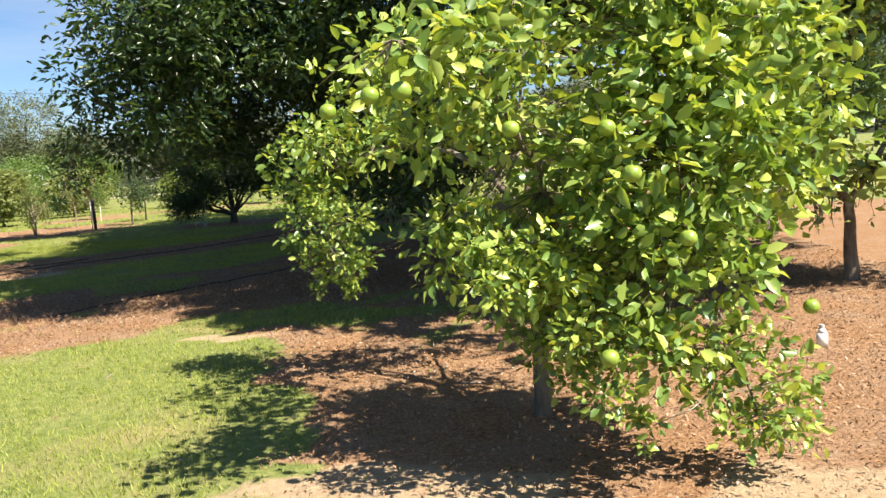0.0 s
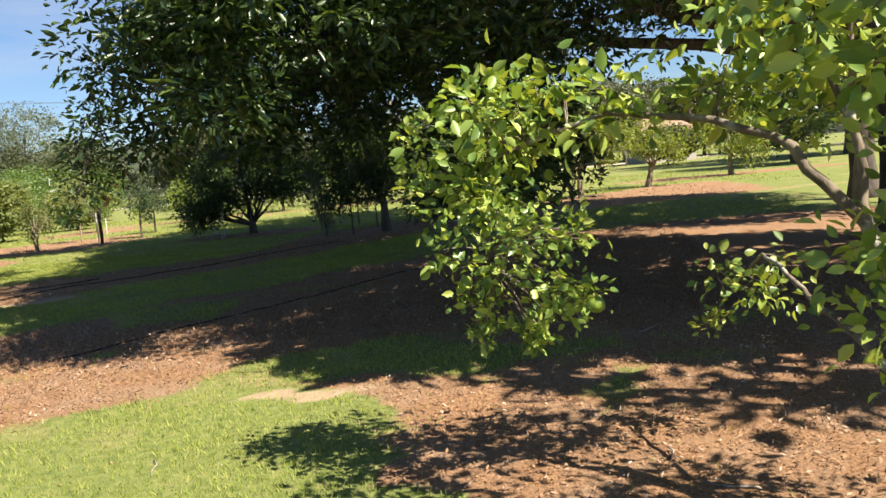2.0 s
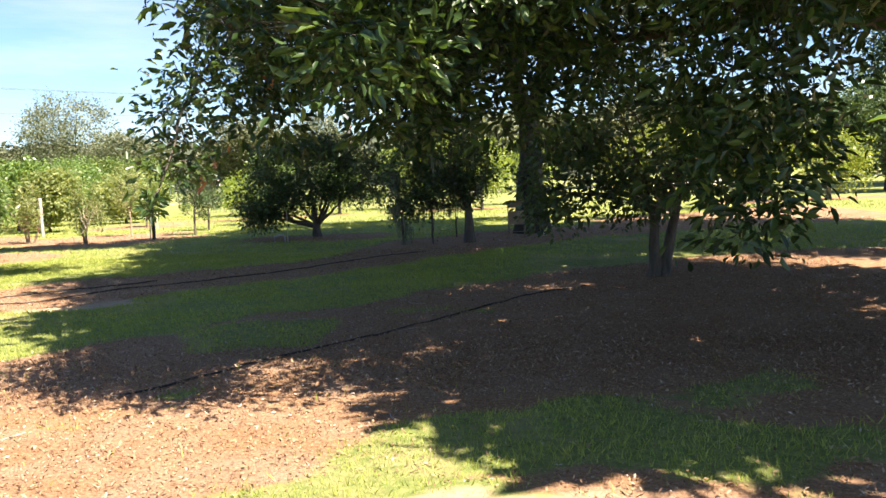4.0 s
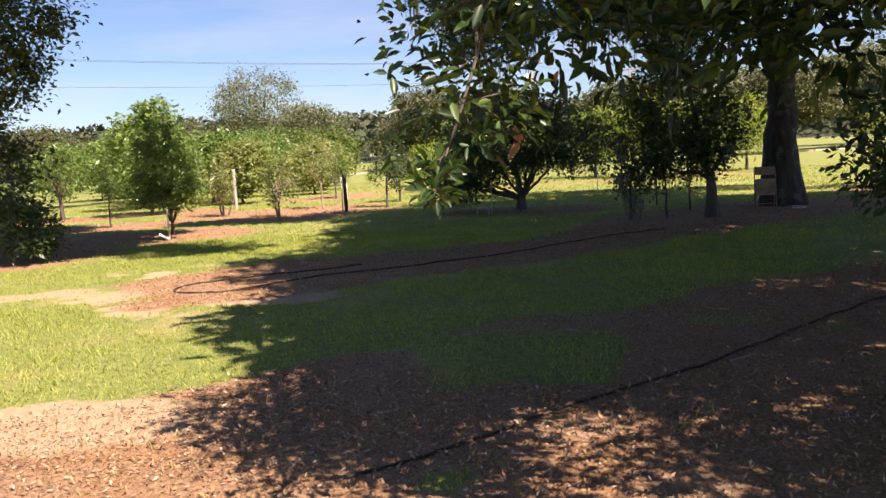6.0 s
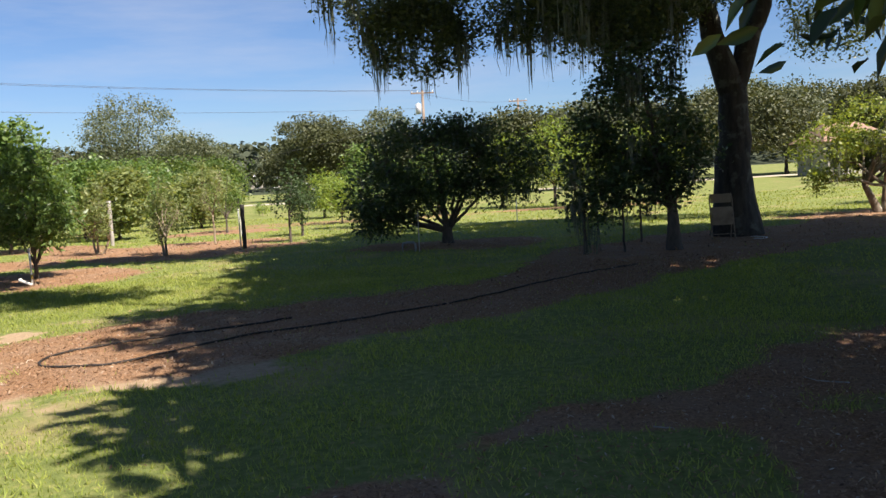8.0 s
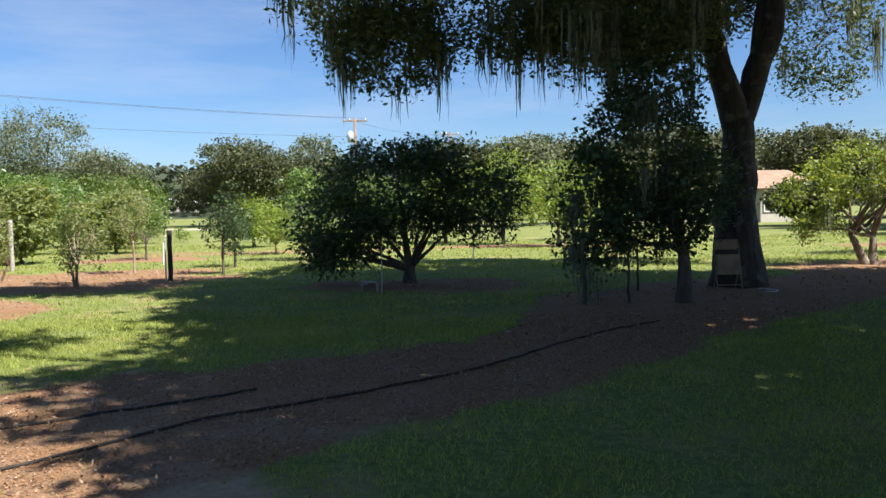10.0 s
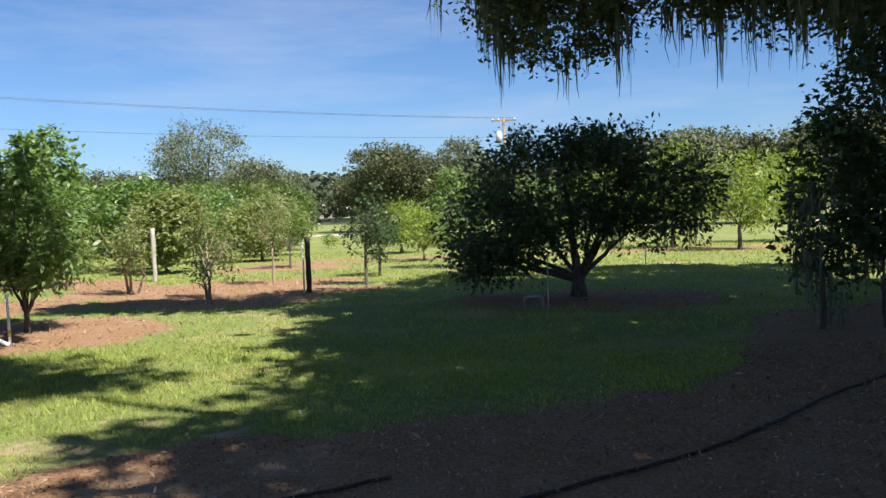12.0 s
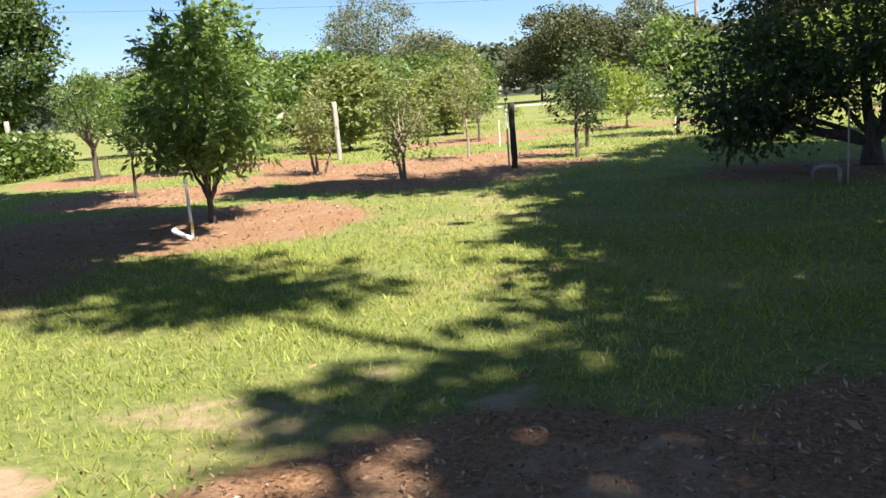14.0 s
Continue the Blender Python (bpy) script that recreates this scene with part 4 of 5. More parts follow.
for i, (x, y, h, w, mt) in enumerate([(-6.3, 42.9, 3.6, 1.25, LIME), (-4.4, 40.4, 3.1, 1.2, LIME), (-8.6, 45.0, 3.2, 1.2, LIME), (-2.2, 45.5, 3.3, 1.3, LIME), (-10.8, 41.5, 2.6, 1.1, PLUM), (-16.2, 44.0, 2.0, 1.0, LIME)]):
    tree("willow_tree", "yellow-green orchard tree with drooping twigs", x, y, [(0, 0, h * 0.62, w, w, h * 0.36), (0.3, 0, h * 0.42, w * 0.8, w * 0.8, h * 0.2)], 0.07, h * 0.26, mt, DARKBARK, 120, 30, (0.15, 0.045), 0.26, 24 + i, limbs=7, droop=0.6, group="yellow-green orchard trees")

tree("citrus_tree", "orange tree with pale trunk and grey moss in sun", 1.8, 30.2, [(0, 0, 2.1, 1.3, 1.1, 0.8), (-1.3, -0.1, 1.55, 0.8, 0.8, 0.7), (1.1, 0, 1.7, 0.8, 0.8, 0.7), (-1.3, -0.3, 0.8, 0.5, 0.45, 0.25)],
     0.10, 0.7, ORANGELEAF, CITBARK, 260, 34, (0.085, 0.045), 0.17, 31, limbs=7, moss=20, moss_len=0.8, stems=((0, 0), (-0.3, 0.05)), group="orange trees in the sun")
tree("citrus_tree", "orange tree with leaning pale trunk", 4.6, 33.5, [(0, 0, 1.8, 1.2, 1.1, 0.65), (0.8, 0, 1.3, 0.7, 0.7, 0.5)], 0.11, 0.8, ORANGELEAF, CITBARK, 140, 30, (0.10, 0.05), 0.21, 32, limbs=6, moss=10, moss_len=0.6, lean=(0.2, 0), group="orange trees in the sun")
tree("citrus_tree", "orange tree in deep shade", 8.6, 37.0, [(0, 0, 1.8, 1.6, 1.4, 0.9), (0.8, 0, 1.0, 1.0, 0.9, 0.6)], 0.11, 0.8, ORANGELEAF, CITBARK, 140, 28, (0.12, 0.06), 0.24, 33, limbs=6, group="orange trees in the sun")

# bushes along the back of the orchard
for i, (x, y, h, w, mt) in enumerate([(-21.3, 30.4, 3.75, 1.3, PLUM), (-24.8, 34.5, 3.4, 1.7, PLUM), (-26.5, 38.0, 3.2, 2.0, VINE), (-24.0, 40.5, 2.5, 1.8, PLUM), (-30.5, 42.0, 2.9, 2.2, VINE),
                                      (-22.0, 44.5, 2.4, 1.8, OLIVE), (-20.3, 40.6, 2.1, 1.1, OLIVE), (-26.5, 47.0, 3.0, 2.2, PLUM), (-23.0, 36.8, 2.9, 1.6, PLUM), (-32.5, 39.0, 2.8, 1.9, PLUM), (-28.2, 40.2, 2.7, 1.8, PLUM),
                                      (-24.0, 50.0, 3.0, 2.0, VINE), (-35.0, 45.0, 3.2, 2.2, VINE), (-20.6, 35.0, 2.4, 1.0, OLIVE)]):
    tree("bush", "tall leafy green bush at the orchard edge", x, y, [(0, 0, h * 0.55, w, w * 0.9, h * 0.42), (0.3, 0.2, h * 0.8, w * 0.55, w * 0.5, h * 0.22)], 0.06, 0.5, mt, DARKBARK, 200, 26, (0.15, 0.075), 0.19, 50 + i, limbs=6, category="bush", group="bushes behind the orchard", twigs=False)

# ---------- distant trees ----------
def far_tree(name, label, x, y, h, w, m, seed, low=0.25, n=240, leafsize=0.30, group="distant trees", bark=DARKBARK, tight=0.066):
    rr = random.Random(seed)
    crown = [(0, 0, h * (0.5 + low / 2), w * 0.42, w * 0.42, h * (0.5 - low / 2) * 0.9)]
    for _ in range(5):
        a = rr.uniform(0, 6.28)
        crown.append((math.cos(a) * w * 0.28, math.sin(a) * w * 0.28, h * rr.uniform(low + 0.15, 0.8), w * 0.24, w * 0.24, h * 0.17))
    return tree(name, label, x, y, crown, 0.035 * h * 0.6, h * max(low, 0.2), m, bark, n, 64, (leafsize * 0.78, leafsize * 0.5), w * tight, seed, limbs=6, group=group, twigs=False, up=0.5)


far_tree("far_oak", "tall grey-green oak beyond the orchard", -57.5, 104, 14.0, 13.0, FARPALE, 70)
far_tree("far_oak", "low grey-green tree beside the tall oak", -49, 100, 8.0, 10.0, FARPALE, 71)
far_tree("far_oak", "rounded brownish green oak beyond the field", -30.5, 93, 8.6, 9.5, FAROAK, 72, n=380)
far_tree("far_oak", "grey-green oak beside another", -24.5, 95, 9.0, 7.5, FARPALE, 73)
far_tree("far_oak", "dense green tree behind the orchard", -17.5, 70, 5.0, 6.0, FAROAK, 74)
for i, (x, y, h, w, m) in enumerate([(-10, 74, 6.2, 8, FAROAK), (-4, 72, 6.6, 7, FARPALE), (2, 76, 6.4, 8, FAROAK), (8, 80, 7.6, 9, FAROAK), (18, 78, 7.4, 8, FAROAK), (25, 76, 6.2, 9, FAROAK), (33, 74, 8.5, 9, FAROAK), (-1, 96, 9, 9, FAROAK), (11, 100, 10, 11, FARPALE),
                                     (12, 84, 7.5, 8, FARPALE), (16, 90, 8.5, 9, FAROAK), (21, 84, 7.6, 8, FARPALE), (28, 82, 7.4, 9, FAROAK), (11.0, 60, 2.6, 4.5, FAROAK), (-36, 99, 6.5, 9, FAROAK), (-66, 98, 8, 12, FAROAK), (-74, 84, 7, 11, FAROAK)]):
    far_tree("far_oak", "distant broad green oak", x, y, h, w, m, 80 + i)
far_tree("shade_tree", "tall dark tree at the edge of the grove", 18.8, 50, 15, 8.5, DARK, 95, 0.12, 420, 0.26)
far_tree("shade_tree", "dark tree with low crown at the grove's edge", 22, 55, 13, 10, DARK, 96, 0.12, 360, 0.26)
far_tree("shade_tree", "dark broad tree beyond the orange trees", 13.5, 44, 5.0, 6.5, DARK, 97, 0.12, 240, 0.2)
far_tree("cedar_tree", "large dark green cedar with foliage to the ground", -49.5, 45.5, 11.0, 10.5, PINE, 98, 0.04, 900, 0.3, tight=0.04)
far_tree("cedar_tree", "dark green cedar behind the hedge", -55, 40, 11.0, 9.5, PINE, 99, 0.05, 420, 0.36, tight=0.05)
for i, (x, y) in enumerate([(-33, 48), (-38, 54), (-45, 62), (-28, 55), (-52, 70), (-36, 66)]):
    far_tree("bush", "broad green thicket beyond the orchard", x, y, 3.4 + 0.4 * (i % 3), 7.5, (VINE, OLIVE, PLUM)[i % 3], 110 + i, 0.05, 230, 0.2, "thickets")

# wooded ridge on the skyline
rr = np.random.default_rng(77)
bear = rr.uniform(radians(-75), radians(105), 64000)
rad = rr.uniform(205, 320, len(bear))
lump = fbm(bear * 90, rad * 0.11, 55)
slope = np.interp(rad, [200, 300, 330], [0.0, 1.0, 1.0]) * (11.0 + 2.2 * np.sin(bear * 3.1 + 1.0) + 1.0 * np.sin(bear * 9 + 2))
rz = slope + (1.5 + 6.5 * lump) * rr.uniform(0.0, 1.0, len(bear)) ** 0.6
rv, rf_ = leaves(rr, np.stack([-7 - np.sin(bear) * rad, 14 + np.cos(bear) * rad, rz], -1), 1.9, 1.4, COARSE, 0.1, 0.4, 0.4)
tagged(put("far_woods", fast_mesh("far_woods", rv, rf_), RIDGE), "low wooded ridge on the skyline", "woods", kind="stuff")
tagged(put("ridge", fast_mesh("ridge", np.concatenate([np.stack([-7 - np.sin(b) * r, 14 + np.cos(b) * r, z + 0 * b], -1) for b in [np.linspace(radians(-80), radians(110), 60)] for r, z in ((198, -0.5), (250, 4.5), (300, 9.0), (420, -0.5))]),
    [np.concatenate([np.stack([np.arange(59) + 60 * k, np.arange(59) + 1 + 60 * k, np.arange(59) + 61 + 60 * k, np.arange(59) + 60 + 60 * k], -1) for k in range(3)])]), RIDGE, smooth=True), "hillside under the far woods", "hill", kind="structure")

# hedge of vines at the edge of the lawn
rr = np.random.default_rng(31)
t = rr.uniform(0, 1, 14000)
hx = np.interp(t, [0, 0.5, 1], [-29.5, -27.2, -27.5])
hy = np.interp(t, [0, 0.5, 1], [33.0, 27.5, 19.0])
hp = np.stack([hx + rr.normal(size=len(t)) * 0.45, hy + rr.normal(size=len(t)) * 0.2, np.abs(rr.normal(size=len(t))) * 0.62 * (0.75 + 0.6 * ngrid(t * 16, t * 0, 5)) + 0.06], -1)
hp[:, 2] = np.minimum(hp[:, 2], 1.15)
hedge = thing("hedge", -27.5, 27, 0, "low tangled hedge of vines along a fence", "hedge")
stems = [(np.array([(x_, y_, -0.05), (x_ + 0.1, y_ + 0.1, 0.4), (x_ + rr.normal() * 0.2, y_ + rr.normal() * 0.3, 0.85)]), np.array([0.018, 0.014, 0.006])) for x_, y_ in zip(np.interp(np.linspace(0, 1, 40), [0, 0.5, 1], [-2.0, 0.3, 0.0]), np.interp(np.linspace(0, 1, 40), [0, 0.5, 1], [6.0, 0.5, -8.0]))]
put("stems", fast_mesh("stems", *tubes(stems, 5)), DARKBARK, hedge, True)
put("leaves", fast_mesh("leaves", *leaves(rr, hp - np.array([-27.5, 27, 0]), 0.14, 0.10, COARSE, 0.2, 0.8)), VINE, hedge)


# ---------- things ----------
def rod(bm, a, b, r, seg=10, r2=None):
    a, b = Vector(a), Vector(b)
    d = b - a
    m = Matrix.Translation((a + b) / 2) @ d.to_track_quat('Z', 'Y').to_matrix().to_4x4()
    bmesh.ops.create_cone(bm, cap_ends=True, segments=seg, radius1=r, radius2=r if r2 is None else r2, depth=d.length, matrix=m)


def slab(bm, c, s, rz=0.0, rx=0.0, bevel=0.006):
    g = bmesh.ops.create_cube(bm, size=1, matrix=Matrix.Translation(c) @ Matrix.Rotation(rz, 4, 'Z') @ Matrix.Rotation(rx, 4, 'X') @ Matrix.Diagonal((*s, 1)))
    if bevel:
        es = list({e for v in g["verts"] for e in v.link_edges})
        bmesh.ops.bevel(bm, geom=es, offset=bevel, segments=2, affect='EDGES')


def worn_post(name, label, x, y, h, r, m, seg=12, seed=1, group=""):
    base = thing(name, x, y, 0, label, "post", group)
    rp = np.random.default_rng(seed)
    zz = np.linspace(-0.15, h, 9)
    pts = np.stack([rp.normal(size=9) * 0.004, rp.normal(size=9) * 0.004, zz], -1)
    put("shaft", fast_mesh("shaft", *tubes([(pts, r * (1 + 0.06 * rp.normal(size=9)))], seg)), m, base, True)
    return base


post = worn_post("post", "short dark charred wooden post with a white pipe", -13.5, 28.4, 1.08, 0.05, BLACKPOST, seed=3)
bm = bmesh.new()
rod(bm, (-0.09, -0.04, -0.1), (-0.085, -0.04, 0.95), 0.017)
rod(bm, (-0.085, -0.04, 0.93), (-0.085, -0.04, 0.98), 0.024)
part("pipe", bm, PVC, post, "slim white plastic pipe", True)
bm = bmesh.new()
rod(bm, (-0.105, -0.05, 0.97), (-0.04, -0.05, 1.24), 0.008)
slab(bm, (-0.07, -0.05, 1.14), (0.05, 0.05, 0.04))
part("tap", bm, RUST, post, "small rusty tap")

worn_post("post", "weathered pale wooden post among young trees", -19.3, 32.3, 1.35, 0.06, GREYWOOD, seed=4, group="weathered posts")
for x, y, h, s in [(-36.3, 37.0, 1.65, 5), (-34.5, 36.0, 1.25, 6), (-42.6, 35.6, 1.25, 7)]:
    worn_post("post", "weathered grey fence post behind the hedge", x, y, h, 0.09, GREYWOOD, seed=s, group="weathered posts")

# riser with a short elbow pipe by the plum tree
riser = thing("irrigation_riser", -14.75, 21.95, 0, "white plastic irrigation riser with a fallen elbow", "pipe")
bm = bmesh.new()
rod(bm, (0, 0, -0.1), (-0.01, 0, 0.62), 0.016)
rod(bm, (-0.01, 0, 0.6), (-0.01, 0, 0.65), 0.022)
part("riser", bm, PVC, riser, smooth=True)
bm = bmesh.new()
rod(bm, (0.01, -0.03, 0.025), (-0.17, -0.06, 0.10), 0.026)
rod(bm, (-0.17, -0.06, 0.10), (-0.20, -0.06, 0.13), 0.034)
part("elbow", bm, PVC, riser, smooth=True)
bm = bmesh.new()
rod(bm, (-0.002, 0, 0.12), (-0.003, 0, 0.2), 0.019)
part("band", bm, plain_mat("yellow_tape", (0.5, 0.36, 0.06), (0.6, 0.45, 0.1)), riser, "yellow tape band", True)

# bent pipe and stake by the shrub
loop = thing("pipe_loop", -8.75, 25.2, 0, "grey pipe bent into a low hoop beside a stake", "pipe")
pts = np.array([(-0.13, 0, -0.05), (-0.135, 0, 0.14), (-0.11, 0, 0.18), (0.0, 0, 0.195), (0.10, 0, 0.19), (0.13, 0, 0.15), (0.135, 0, -0.05)])
put("hoop", fast_mesh("hoop", *tubes([(pts, np.full(7, 0.022))], 8)), plain_mat("grey_pipe", (0.20, 0.19, 0.18), (0.36, 0.35, 0.33)), loop, True)
bm = bmesh.new()
rod(bm, (0.21, -0.02, -0.1), (0.22, -0.02, 0.80), 0.010)
part("stake", bm, GREYWOOD, loop)

for x, y, h in [(-10.5, 30.3, 0.4), (-7.2, 33.8, 0.7), (-15.9, 34.0, 0.6), (-12.3, 36.8, 0.5)]:
    st = thing("stake", x, y, 0, "thin pale garden stake in the grass", "stake", "pale garden stakes")
    bm = bmesh.new()
    rod(bm, (0, 0, -0.1), (0.01, 0, h), 0.014)
    rod(bm, (0.01, 0, h - 0.01), (0.01, 0, h + 0.02), 0.018)
    part("rod", bm, PVC, st)

# low berry bushes in the far bed
rb = np.random.default_rng(5)
for i in range(16):
    x, y = -23.5 + 1.0 * i + rb.normal() * 0.25, 52.0 - 0.35 * i + rb.normal() * 0.6
    h = rb.uniform(0.55, 1.0)
    tree("berry_bush", "small sparse berry bush in a far bed", x, y, [(0, 0, h * 0.6, 0.32, 0.3, h * 0.35)], 0.02, 0.2, (OLIVE, PLUM, LIME)[i % 3], PALEBARK, 16, 20, (0.10, 0.045), 0.13, 200 + i, limbs=4, category="bush", group="berry bushes", twigs=False)
# old folding chair leaning on the oak
chair = thing("folding_chair", -2.78, 24.98, 0, "old tan folding chair leaning against the oak trunk", "chair")
for sx in (-0.2, 0.2):
    put("leg", fast_mesh("leg", *tubes([(np.array([(sx, -0.18, 0.0), (sx, -0.05, 0.35), (sx, 0.08, 0.74), (sx * 0.9, 0.10, 0.83)]), np.full(4, 0.013))], 7)), RUST, chair, True)
    put("leg", fast_mesh("leg", *tubes([(np.array([(sx * 0.88, 0.16, 0.0), (sx * 0.88, 0.02, 0.28), (sx * 0.88, -0.12, 0.46)]), np.full(3, 0.012))], 7)), RUST, chair, True)
bm = bmesh.new()
slab(bm, (0, -0.06, 0.42), (0.38, 0.035, 0.34), rx=-0.28, bevel=0.014)
part("seat", bm, BROWNSEAT, chair)
bm = bmesh.new()
slab(bm, (0, 0.075, 0.74), (0.37, 0.022, 0.17), rx=-0.25, bevel=0.01)
part("backrest", bm, BROWNSEAT, chair)
bm = bmesh.new()
rod(bm, (-0.2, -0.15, 0.09), (0.2, -0.15, 0.09), 0.009)
part("stretcher", bm, RUST, chair)


def hose(label, pts, r, m, name="hose"):
    p = np.array(pts, float)
    k = np.concatenate([[0], np.cumsum(np.linalg.norm(np.diff(p, axis=0), axis=1))])
    s = np.linspace(0, k[-1], max(12, int(k[-1] / 0.12)))
    x, y = np.interp(s, k, p[:, 0]), np.interp(s, k, p[:, 1])
    ker = np.ones(5) / 5
    x[2:-2], y[2:-2] = np.convolve(x, ker, 'valid'), np.convolve(y, ker, 'valid')
    x += 0.05 * (ngrid(s * 1.6, s * 0, 3) - 0.5)
    y += 0.05 * (ngrid(s * 1.6, s * 0, 6) - 0.5)
    z = ground_z(x, y) + r * 0.9 + 0.004
    tagged(put(name, fast_mesh(name, *tubes([(np.stack([x, y, z], -1), np.full(len(s), r))], 8)), m, smooth=True), label, "hose")


hose("black irrigation hose looped on the mulch", [(-8.5, 17.45), (-9.49, 16.6), (-10.1, 16.15), (-10.3, 15.7), (-10.1, 15.3), (-9.5, 15.28), (-9.0, 15.85), (-8.6, 16.5), (-7.7, 17.25), (-6.8, 18.2), (-6.3, 19.05), (-5.75, 19.9), (-4.6, 21.3)], 0.0105, HOSE)
hose("black irrigation hose across the shaded mulch", [(-5.6, 10.1), (-5.02, 10.73), (-4.62, 11.43), (-4.0, 12.16), (-3.5, 13.09), (-2.7, 14.4), (-1.8, 15.3)], 0.009, HOSE)
hose("short white hose end beside the oak roots", [(-2.25, 24.98), (-2.08, 24.85), (-1.98, 24.68), (-2.04, 24.55), (-2.3, 24.47)], 0.008, PVC)

# white jug on the mulch
jug = thing("plastic_jug", 2.42, 6.42, 0.0, "small white plastic jug standing on mulch", "jug")
bm = bmesh.new()
rod(bm, (0, 0, 0.0), (0, 0, 0.10), 0.04, 16)
rod(bm, (0, 0, 0.10), (0, 0, 0.135), 0.04, 16, 0.018)
part("body", bm, PVC, jug, smooth=True)
bm = bmesh.new()
rod(bm, (0, 0, 0.135), (0, 0, 0.16), 0.019, 12)
part("cap", bm, plain_mat("grey_cap", (0.4, 0.4, 0.4), (0.5, 0.5, 0.5)), jug, "grey screw cap")

# fallen twigs
rt = np.random.default_rng(91)
for i in range(24):
    x, y = (rt.uniform(-6, 3), rt.uniform(5, 10)) if i < 14 else (rt.uniform(-8, -1), rt.uniform(12, 25))
    a, ln = rt.uniform(0, 6.28), rt.uniform(0.12, 0.34)
    q = np.array([(x + math.cos(a) * ln * k + rt.normal() * 0.015, y + math.sin(a) * ln * k + rt.normal() * 0.015, 0) for k in (0, 0.35, 0.7, 1)])
    q[:, 2] = ground_z(q[:, 0], q[:, 1]) + 0.012
    tagged(put("twig", fast_mesh("twig", *tubes([(q, np.array([0.005, 0.0045, 0.003, 0.002]))], 5)), GREYWOOD), "dry fallen grey twig on the ground", "twig", "fallen twigs")

# concrete pump housing behind the hedge
pump = thing("pump_housing", -41.1, 37.4, 0, "cream concrete pump housing behind the hedge", "housing")
bm = bmesh.new()
slab(bm, (0, 0, 0.78), (0.62, 0.6, 1.6), rz=0.7, bevel=0.03)
part("body", bm, TANK, pump)
bm = bmesh.new()
slab(bm, (0, 0, 1.60), (0.68, 0.66, 0.06), rz=0.7, bevel=0.02)
part("lid", bm, TANK, pump)
bm = bmesh.new()
rod(bm, (0.12, -0.48, -0.1), (0.12, -0.48, 1.8), 0.035)
part("pipe", bm, RUST, pump)


# ---------- distance ----------
def gable_house(name, label, x, y, w, d, h, roof_h, rz, wall_m, roof_m):
    base = thing(name, x, y, 0, label, "house")
    base.rotation_euler.z = rz
    bm = bmesh.new()
    slab(bm, (0, 0, h / 2 - 0.1), (w, d, h + 0.2), bevel=0.02)
    wall = part("wall", bm, wall_m, base)
    bm = bmesh.new()
    o = 0.45
    p = [(-w / 2 - o, -d / 2 - o, h - 0.1), (w / 2 + o, -d / 2 - o, h - 0.1), (w / 2 + o, d / 2 + o, h - 0.1), (-w / 2 - o, d / 2 + o, h - 0.1), (-w / 2 + d * 0.2, 0, h + roof_h), (w / 2 - d * 0.2, 0, h + roof_h)]
    vs = [bm.verts.new(c) for c in p]
    for f in ((0, 1, 5, 4), (1, 2, 5), (2, 3, 4, 5), (3, 0, 4), (3, 2, 1, 0)):
        bm.faces.new([vs[k] for k in f])
    part("roof", bm, roof_m, base)
    for k in (-0.3, 0.05, 0.33):
        bm = bmesh.new()
        slab(bm, (k * w, -d / 2 - 0.02, h * 0.55), (1.1, 0.06, 1.1), bevel=0.01)
        win = part("window", bm, WINDOWM, base)
        bm = bmesh.new()
        for s in (-1, 1):
            slab(bm, (k * w + s * 0.58, -d / 2 - 0.05, h * 0.55), (0.08, 0.06, 1.24), bevel=0)
            slab(bm, (k * w, -d / 2 - 0.05, h * 0.55 + s * 0.58), (1.08, 0.06, 0.08), bevel=0)
        part("window_frame", bm, PVC, win)
    return base


gable_house("house", "low pale house with terracotta roof behind trees", 12.9, 72, 4.2, 4.5, 2.4, 1.2, 0.2, WALLM, ROOFM)
gable_house("shed", "long low shed with pale metal roof far off", -108, 216, 12, 7, 2.6, 1.3, 0.4, WALLM, METALROOF)
gable_house("shed", "small farm building with pale metal roof far off", -86, 222, 8, 6, 4.0, 1.6, 0.3, WALLM, METALROOF)

# pale farm road across the field
rx = np.linspace(-95, 30, 60)
ry = 80 + 0.0016 * (rx + 30) ** 2 - 0.12 * (rx + 30)
rverts = np.concatenate([np.stack([rx, ry - 1.1, 0 * rx + 0.07], -1), np.stack([rx, ry + 1.1, 0 * rx + 0.07], -1), np.stack([rx, ry - 1.4, 0 * rx - 0.1], -1), np.stack([rx, ry + 1.4, 0 * rx - 0.1], -1)])
i = np.arange(59)
tagged(put("road", fast_mesh("road", rverts, [np.concatenate([np.stack([i, i + 1, i + 61, i + 60], -1), np.stack([i + 120, i + 121, i + 1, i], -1), np.stack([i + 60, i + 61, i + 181, i + 180], -1)])]), ROADM), "pale sandy farm road across the field", "road", kind="structure")


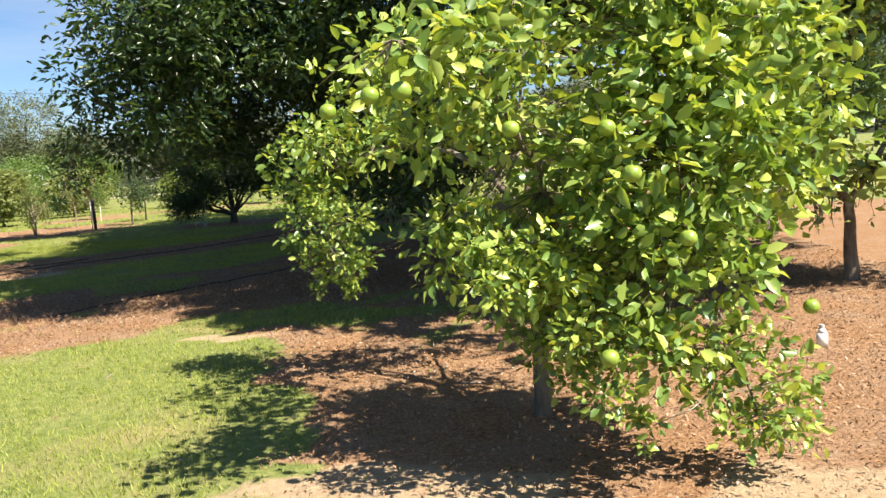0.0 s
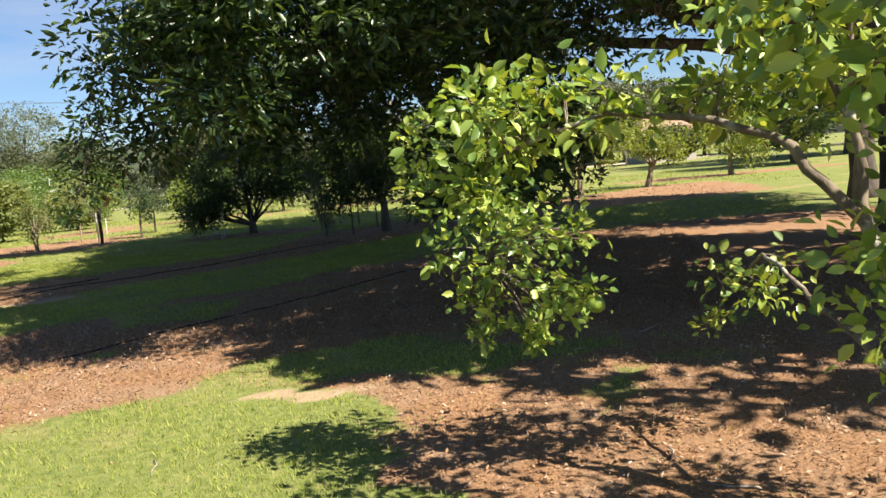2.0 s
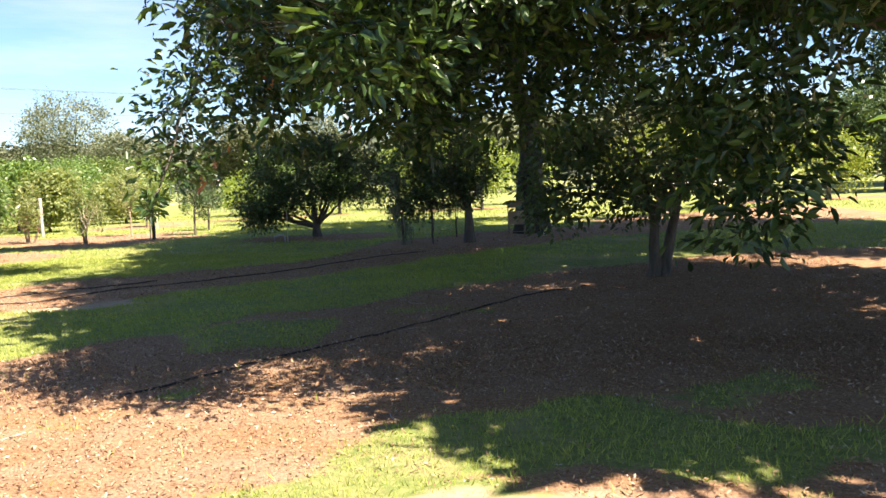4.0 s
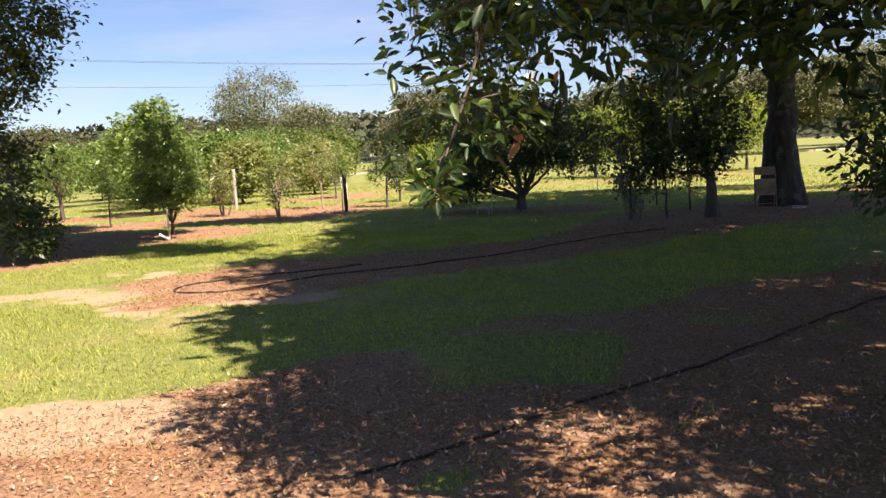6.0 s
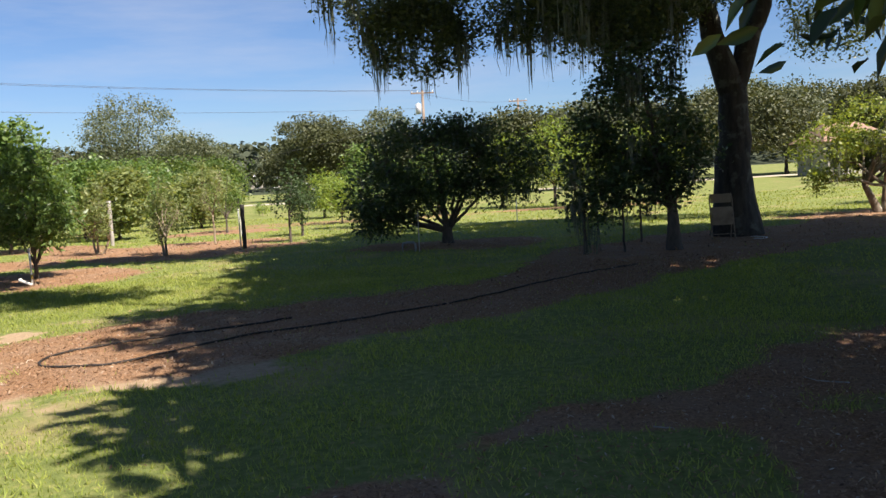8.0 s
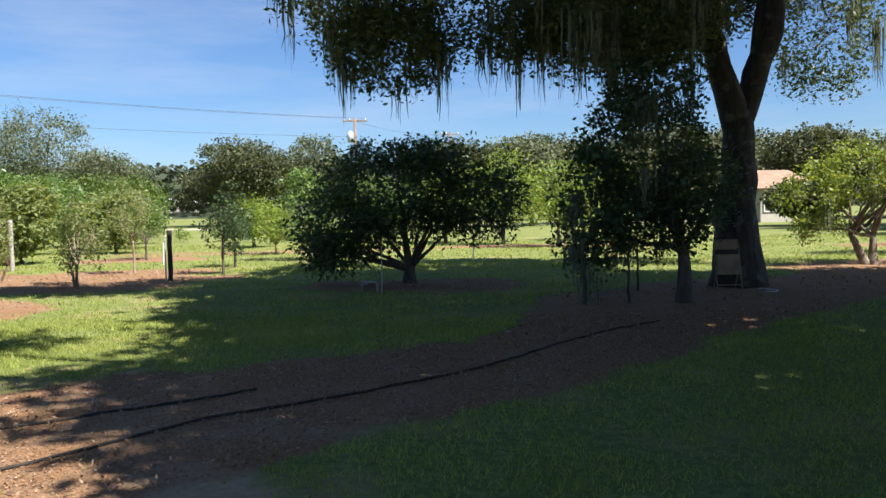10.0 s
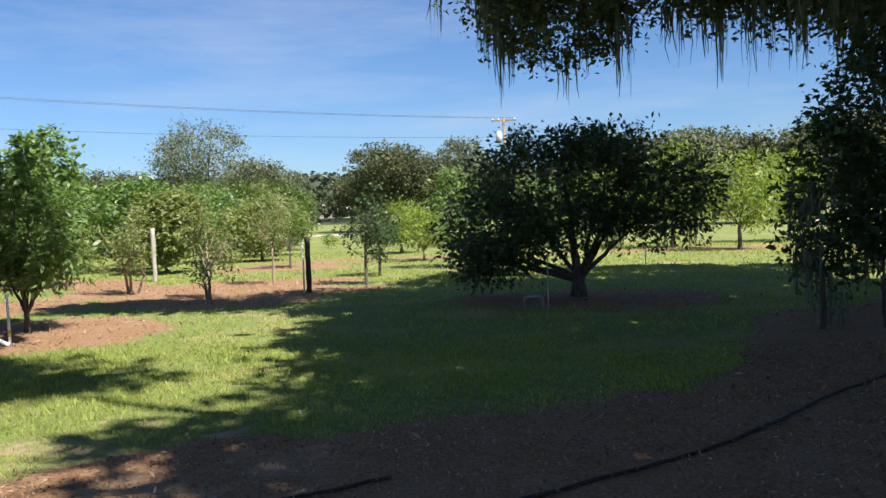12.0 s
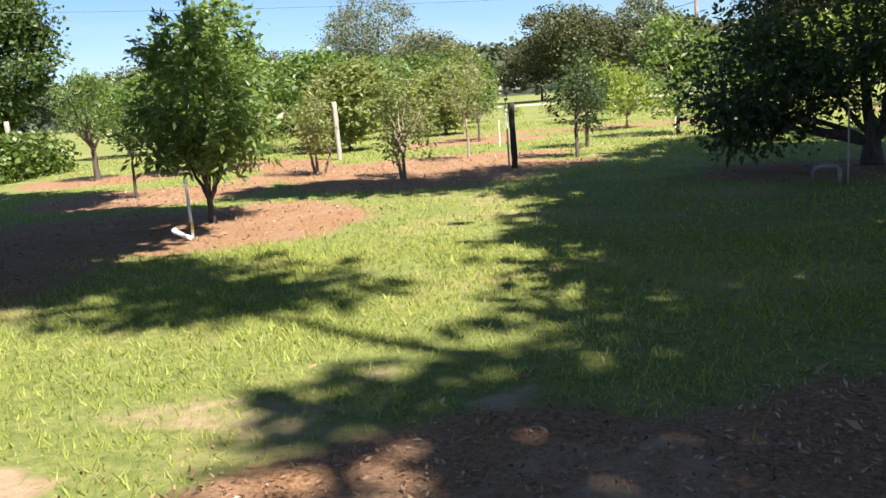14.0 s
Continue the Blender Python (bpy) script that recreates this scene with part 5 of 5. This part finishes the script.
def utility_pole(x, y, h, arm, transformer=False):
    base = thing("utility_pole", x, y, 0, "wooden utility pole with crossarm" + (" and grey transformer" if transformer else ""), "utility pole", "utility poles")
    bm = bmesh.new()
    rod(bm, (0, 0, -0.3), (0, 0, h), 0.15, 14, 0.10)
    part("shaft", bm, POLEWOOD, base, smooth=True)
    bm = bmesh.new()
    slab(bm, (0, 0, h - 0.25), (1.9, 0.1, 0.12), rz=arm)
    part("crossarm", bm, POLEWOOD, base)
    for s in (-0.85, -0.4, 0.85):
        bm = bmesh.new()
        cx, cy = s * math.cos(arm), s * math.sin(arm)
        rod(bm, (cx, cy, h - 0.2), (cx, cy, h - 0.03), 0.04, 8, 0.025)
        part("insulator", bm, PVC, base)
    if transformer:
        bm = bmesh.new()
        rod(bm, (-0.38, -0.1, h - 1.95), (-0.38, -0.1, h - 1.15), 0.24, 16)
        rod(bm, (-0.38, -0.1, h - 1.15), (-0.38, -0.1, h - 1.05), 0.24, 16, 0.1)
        part("transformer", bm, METALROOF, base, "pale grey transformer can", True)
    return base


utility_pole(-17.6, 77.9, 8.7, 0.3, True)
utility_pole(-63.0, 20.5, 9.8, 0.9)
utility_pole(-11.0, 96.0, 9.0, 0.3)


def cable(a, b, sag, r, label):
    t = np.linspace(0, 1, 30)[:, None]
    p = np.array(a) * (1 - t) + np.array(b) * t
    p[:, 2] -= sag * 4 * (t * (1 - t))[:, 0]
    tagged(put("cable", fast_mesh("cable", *tubes([(p, np.full(30, r))], 5)), WIRE), label, "cable", "overhead cables")


for s, dz in ((-0.8, 0), (0.8, 0)):
    cable((-17.6 + s * 0.9, 77.9 + s * 0.3, 8.65 + dz), (-63.0 + s * 0.6, 20.5 + s * 0.8, 9.75 + dz), 0.9, 0.010, "thin overhead power line")
cable((-17.6, 77.9, 7.2), (-63.0, 20.5, 8.0), 0.9, 0.010, "thin lower overhead line")
cable((-17.6, 77.9, 6.3), (-66, 92, 2.6), 0.9, 0.02, "thin service line sagging towards the farm")
cable((-17.6, 77.9, 8.4), (-11.0, 96.0, 8.8), 0.4, 0.010, "thin overhead power line")
